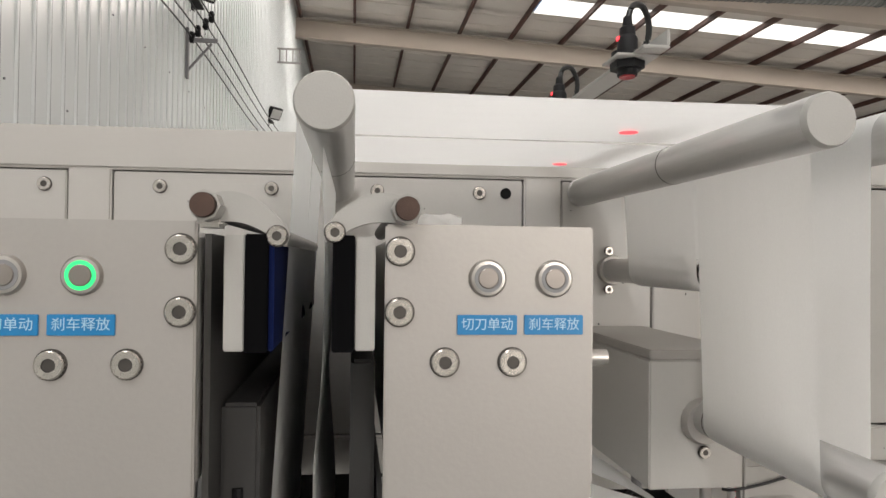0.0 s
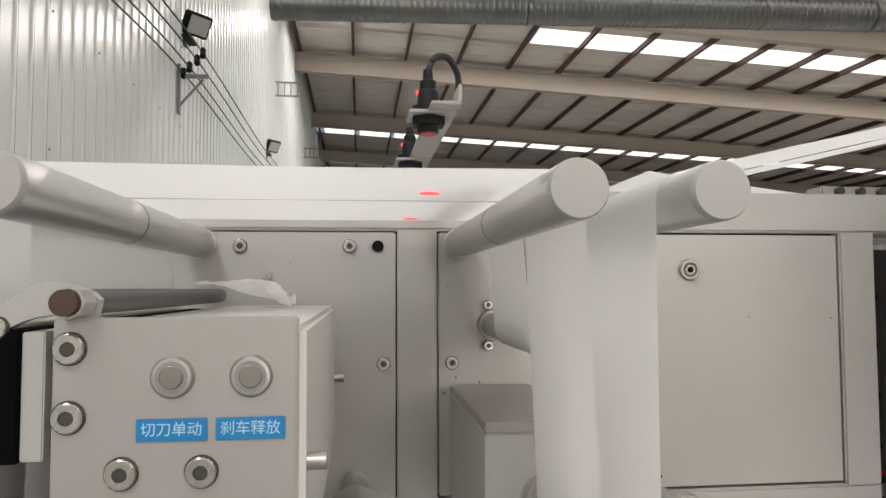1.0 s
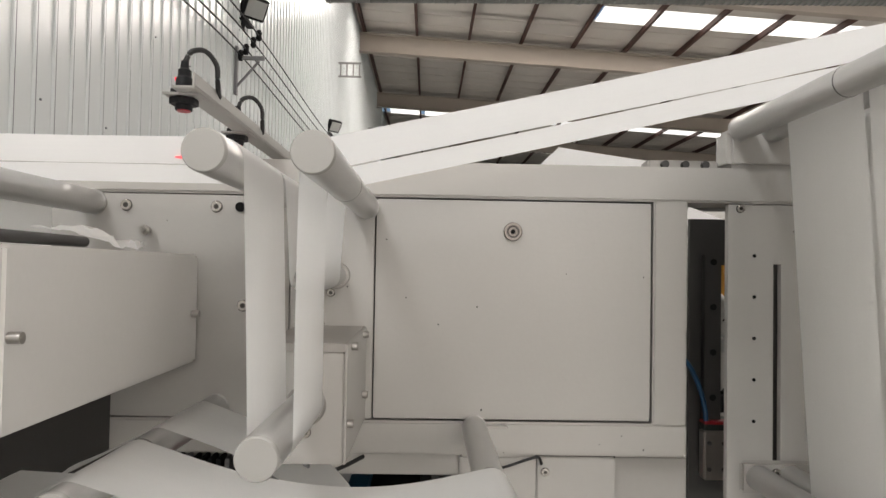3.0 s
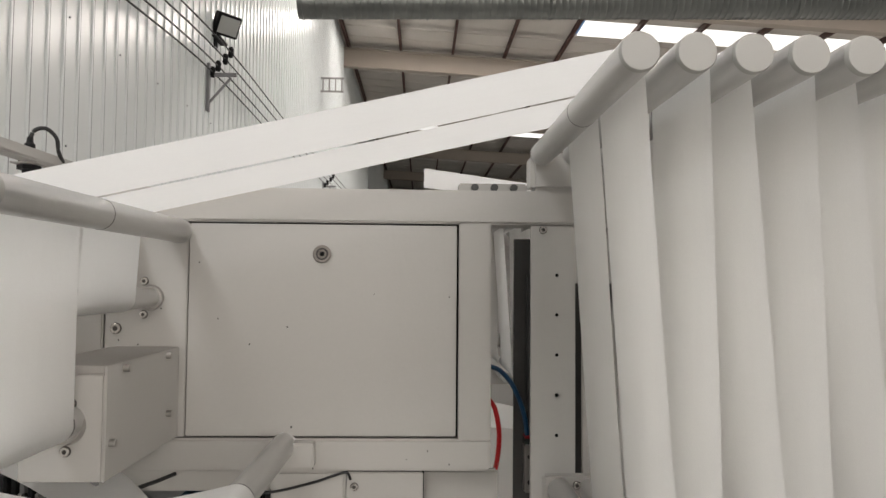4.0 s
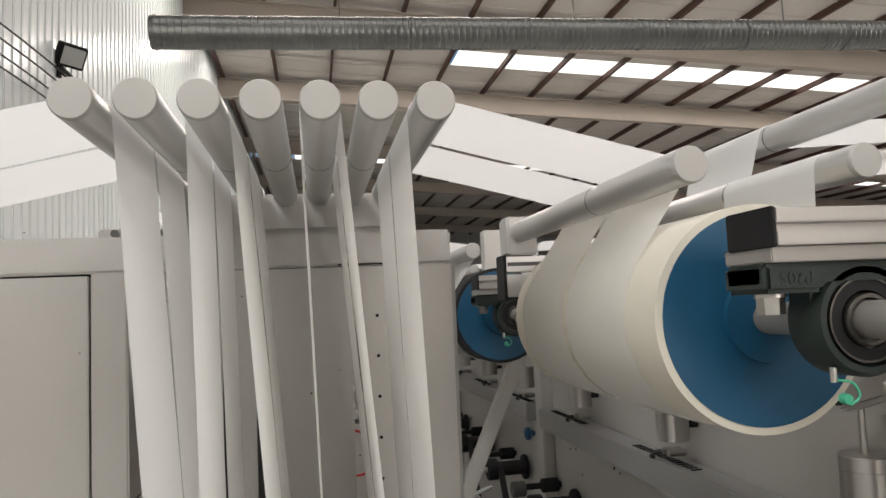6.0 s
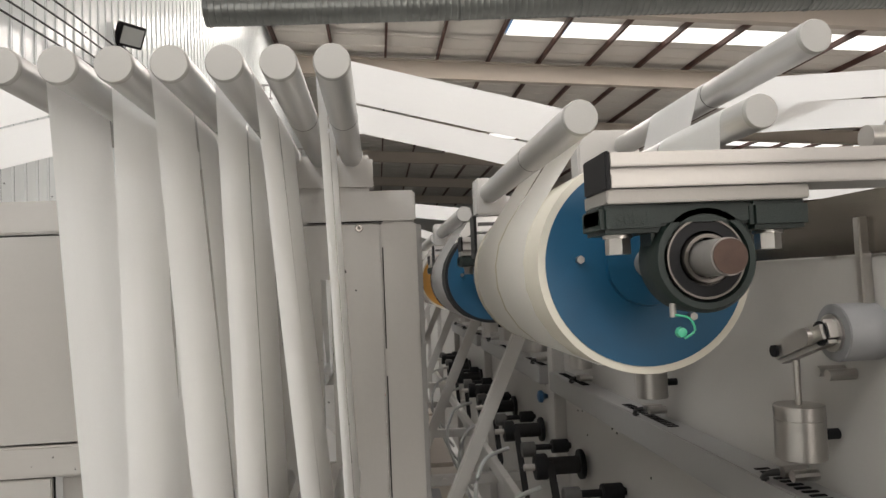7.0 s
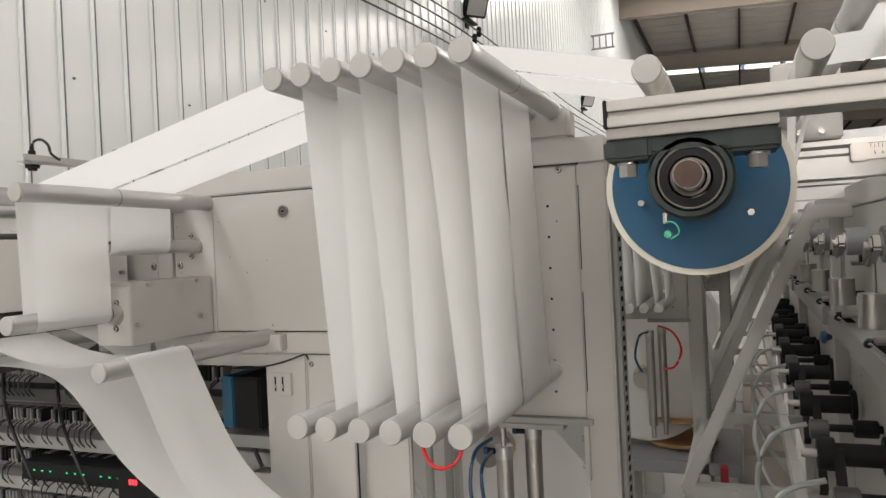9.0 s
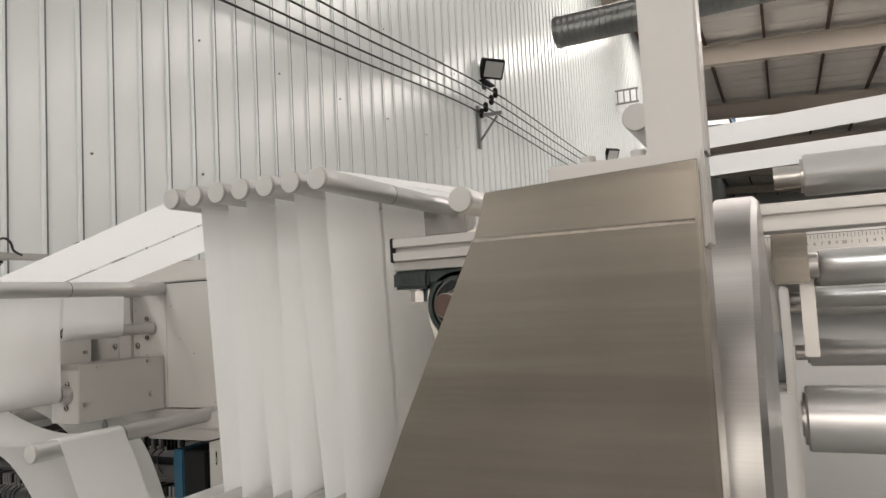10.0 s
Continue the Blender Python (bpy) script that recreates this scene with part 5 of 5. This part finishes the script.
    thing("red_meter", box(0.885, 0.91, 1.35, 1.38, 0.58, 0.68, bevel=0.004), M_REDMETER, "red plastic holder on the floor frame", "holder")
    # braced floor frames
    for k in range(1, 7):
        y = 0.8 * k
        fr = group_of("brace_frame", "white square-tube brace frame beside the unwinder", "brace frame", (0.83, y, 0), "brace frames")
        d = Vector((0.32, 0, 0.70))
        ang = math.atan2(d.x, d.z)
        part("brace", box(-0.016, 0.016, -0.016, 0.016, -0.02, d.length, bevel=0.003, m=Matrix.Translation((0.0, 0, 0.80)) @ Matrix.Rotation(ang, 4, 'Y')), M_PAINT2, fr, "slanting white brace")
        part("cross_bar", box(-0.01, 0.38, -0.017, 0.017, 0.765, 0.80, bevel=0.003), M_PAINT2, fr)
        part("leg", box(-0.017, 0.017, -0.017, 0.017, 0.0, 0.765, bevel=0.003), M_PAINT2, fr)
        part("side_rail", box(-0.017, 0.017, 0.018, 0.782, 0.765, 0.80, bevel=0.003), M_PAINT2, fr)
        part("bolt", cyl((0.11, -0.019, 0.782), 0.011, 0.005, "y", 24), M_STEEL, fr)
        part("floor_rail", box(0.08, 0.12, 0.02, 0.78, 0.45, 0.5, bevel=0.003), M_PAINT, fr)
        part("tray", box(0.1, 0.3, 0.05, 0.75, 0.40, 0.44, bevel=0.003), M_BEAM, fr)
        part("top_angle", box(0.30, 0.40, -0.02, 0.02, 1.465, 1.5, bevel=0.002), M_PAINT2, fr)
    v = group_of("air_fitting", "upright air fitting with red tube", "fitting", (0.815, 0.86, 0.72))
    part("body", lathe([(0.006, 0), (0.006, 0.04), (0.009, 0.042), (0.009, 0.055), (0.004, 0.06), (0.004, 0.075)], "z", (0, 0, 0), 16), M_STEEL, v)
    part("tube", tube([(0, 0, 0), (0.002, 0, -0.1), (0.0, 0.01, -0.3)], 0.004, 8), M_RED, v)


unwind_side()


# ---------- steel cover, rulers and rollers at the end ----------
def end_cover():
    c = group_of("former_cover", "brushed stainless forming cover with slanted edge", "cover", (1.21, -0.9, 1.535))
    bm = bmesh.new()
    rows = []
    for z, y, xl in ((0.0, 0.0035, -0.089), (-0.0005, 0.0025, -0.0893), (-0.0195, 0.002, -0.095), (-0.0205, 0.0008, -0.0953), (-0.0215, 0.0, -0.0956), (-0.1, 0.002, -0.134), (-0.2, 0.014, -0.184), (-0.42, 0.05, -0.29), (-0.6, 0.09, -0.37)):
        rows.append([bm.verts.new((xl + (-0.002 - xl) * f, y, z + (0.0035 * f if z > -0.001 else 0))) for f in (0, 0.25, 0.5, 0.75, 1)])
    for a, b in zip(rows, rows[1:]):
        for k in range(4):
            bm.faces.new((a[k], b[k], b[k + 1], a[k + 1]))
    geo = bmesh.ops.extrude_face_region(bm, geom=bm.faces[:])
    bmesh.ops.translate(bm, verts=[e for e in geo["geom"] if isinstance(e, bmesh.types.BMVert)], vec=(0, 0.0025, 0))
    bmesh.ops.recalc_face_normals(bm, faces=bm.faces)
    part("sheet", bm, M_BRUSHED, c, "brushed stainless sheet")
    part("side_sheet", box(-0.004, -0.0015, 0.0, 0.03, -0.55, 0.0, bevel=0.0005), M_BRUSHED, c)
    part("drum_ring", lathe([(0.0, 0), (0.155, 0.0), (0.158, 0.003), (0.158, 0.023), (0.155, 0.026), (0.0, 0.026)], "x", (-0.012, 0.2, -0.15), 96), M_POLISHED, c, "polished steel disc rim")
    part("white_block", box(-0.062, 0.0005, 0.006, 0.03, -0.03, 0.008, bevel=0.001), M_PAINT2, c, "white mounting block")
    for x in (-0.047, -0.026):
        part("block_screw", cyl((x, 0.018, 0.0095), 0.0032, 0.005, "z", 16), M_CAP, c)
    part("upright_bar", box(-0.021, 0.0015, 0.008, 0.026, 0.006, 0.35, bevel=0.001), M_PAINT2, c, "white upright bar")
    part("stand", box(-0.06, -0.02, 0.1, 0.15, -1.535, -0.2, bevel=0.003), M_PAINT, c)


def end_rollers():
    for x0, y, z, r in ((1.262, -0.30, 1.606, 0.023), (1.271, -0.25, 1.505, 0.021), (1.257, -0.1, 1.396, 0.018), (1.245, -0.25, 1.334, 0.037), (1.27, 0.35, 1.46, 0.02), (1.27, 0.7, 1.43, 0.02), (1.27, 1.1, 1.42, 0.02), (1.27, 1.5, 1.41, 0.02), (1.27, 1.9, 1.40, 0.02)):
        g = group_of("cross_roller", "satin aluminium cross roller between side walls", "roller", (x0, y, z), "cross rollers")
        part("shell", lathe([(r * 0.94, 0.0), (r, 0.002), (r, 1.2), (r * 0.95, 1.202)], "x", (0, 0, 0), 40), M_ALU, g)
        reach = 0.03 if z > 1.55 else max(0.004, x0 - 1.24)
        part("journal", cyl((0.005 - reach / 2, 0, 0), r * 0.55, reach + 0.01, "x", 24), M_STEEL, g)
        part("bearing", lathe([(r * 0.8, 0), (r * 0.8, 0.003), (r * 0.5, 0.004)], "x", (-0.003, 0, 0), 28), M_STEEL, g)
    for y, z, x0 in ((0.062, 1.55, 1.15),):
        ru = group_of("ruler_rail", "steel ruler rail with engraved numbers", "ruler rail", (x0, y, z), "ruler rails")
        part("bar", box(0, 0.9, 0, 0.008, -0.012, 0.012, bevel=0.0006), M_STEEL, ru)
        mark = mesh_of("mark", box(-0.0003, 0.0003, -0.0006, 0.0, -0.003, 0.003, bevel=0), M_BLACK)
        for k in range(120):
            shared("mark", mark, ru, Matrix.Translation((0.01 + 0.005 * k, 0, 0.008 if k % 2 else 0.007)))
        for k in range(30):
            if k == 0:
                nums = {}
            label = str((k + 5) % 10) if (k + 5) % 10 else str((k + 5))
            if label not in nums:
                nums[label] = text_mesh("numeral", label, 0.007, M_BLACK)
            shared("numeral", nums[label], ru, Matrix.Translation((0.02 + 0.01 * k, -0.0003, -0.003)))
        part("clamp", box(-0.012, 0.012, -0.006, 0.016, -0.014, 0.014, bevel=0.002), M_STEEL, ru)
    br = group_of("roller_bracket", "steel bracket carrying the cross rollers", "bracket", (1.262, -0.2, 1.5))
    part("upright", box(-0.012, 0.004, -0.012, 0.012, -0.1, 0.02, bevel=0.001), M_STEEL, br)
    part("arm", box(-0.012, 0.05, -0.012, 0.012, 0.005, 0.022, bevel=0.001), M_STEEL, br)
    thing("roller_post", box(1.214, 1.233, -0.4, -0.385, 0.9, 1.382, bevel=0.0015), M_PAINT2, "white upright roller post with screw hole", "post")
    thing("far_side_wall", box(2.52, 2.54, -0.34, 5.0, 0.3, 1.56, bevel=0.002), M_PAINT, "pale far side wall carrying the rollers", "machine wall")
    hp = group_of("hole_bracket", "grey angled bracket with a bored clamp sleeve", "bracket", (1.232, -0.3, 1.505))
    part("leg", box(-0.017, -0.005, -0.004, 0.006, -0.075, 0.02, bevel=0.001), M_STEEL, hp)
    part("web_plate", box(-0.006, 0.004, -0.003, 0.006, -0.012, 0.018, bevel=0.001), M_STEEL, hp)
    part("sleeve", lathe([(0.0125, 0), (0.0135, 0.001), (0.0135, 0.037), (0.0125, 0.038)], "x", (-0.001, 0.0, 0.002), 32), M_STEEL, hp)
    part("bore", cyl((0.0115, -0.0133, 0.003), 0.0032, 0.0012, "y", 20), M_SHADOWGAP, hp)


end_cover(), end_rollers()


# ---------- things that move ----------
def motions():
    step = 55.0
    for k, d in enumerate(drums):
        at = d.location.copy()
        walk(d, [(i * 0.1, Matrix.Translation(at) @ Matrix.Rotation(-radians((i - 85) * step - 80), 4, 'Y')) for i in range(101)])


motions()
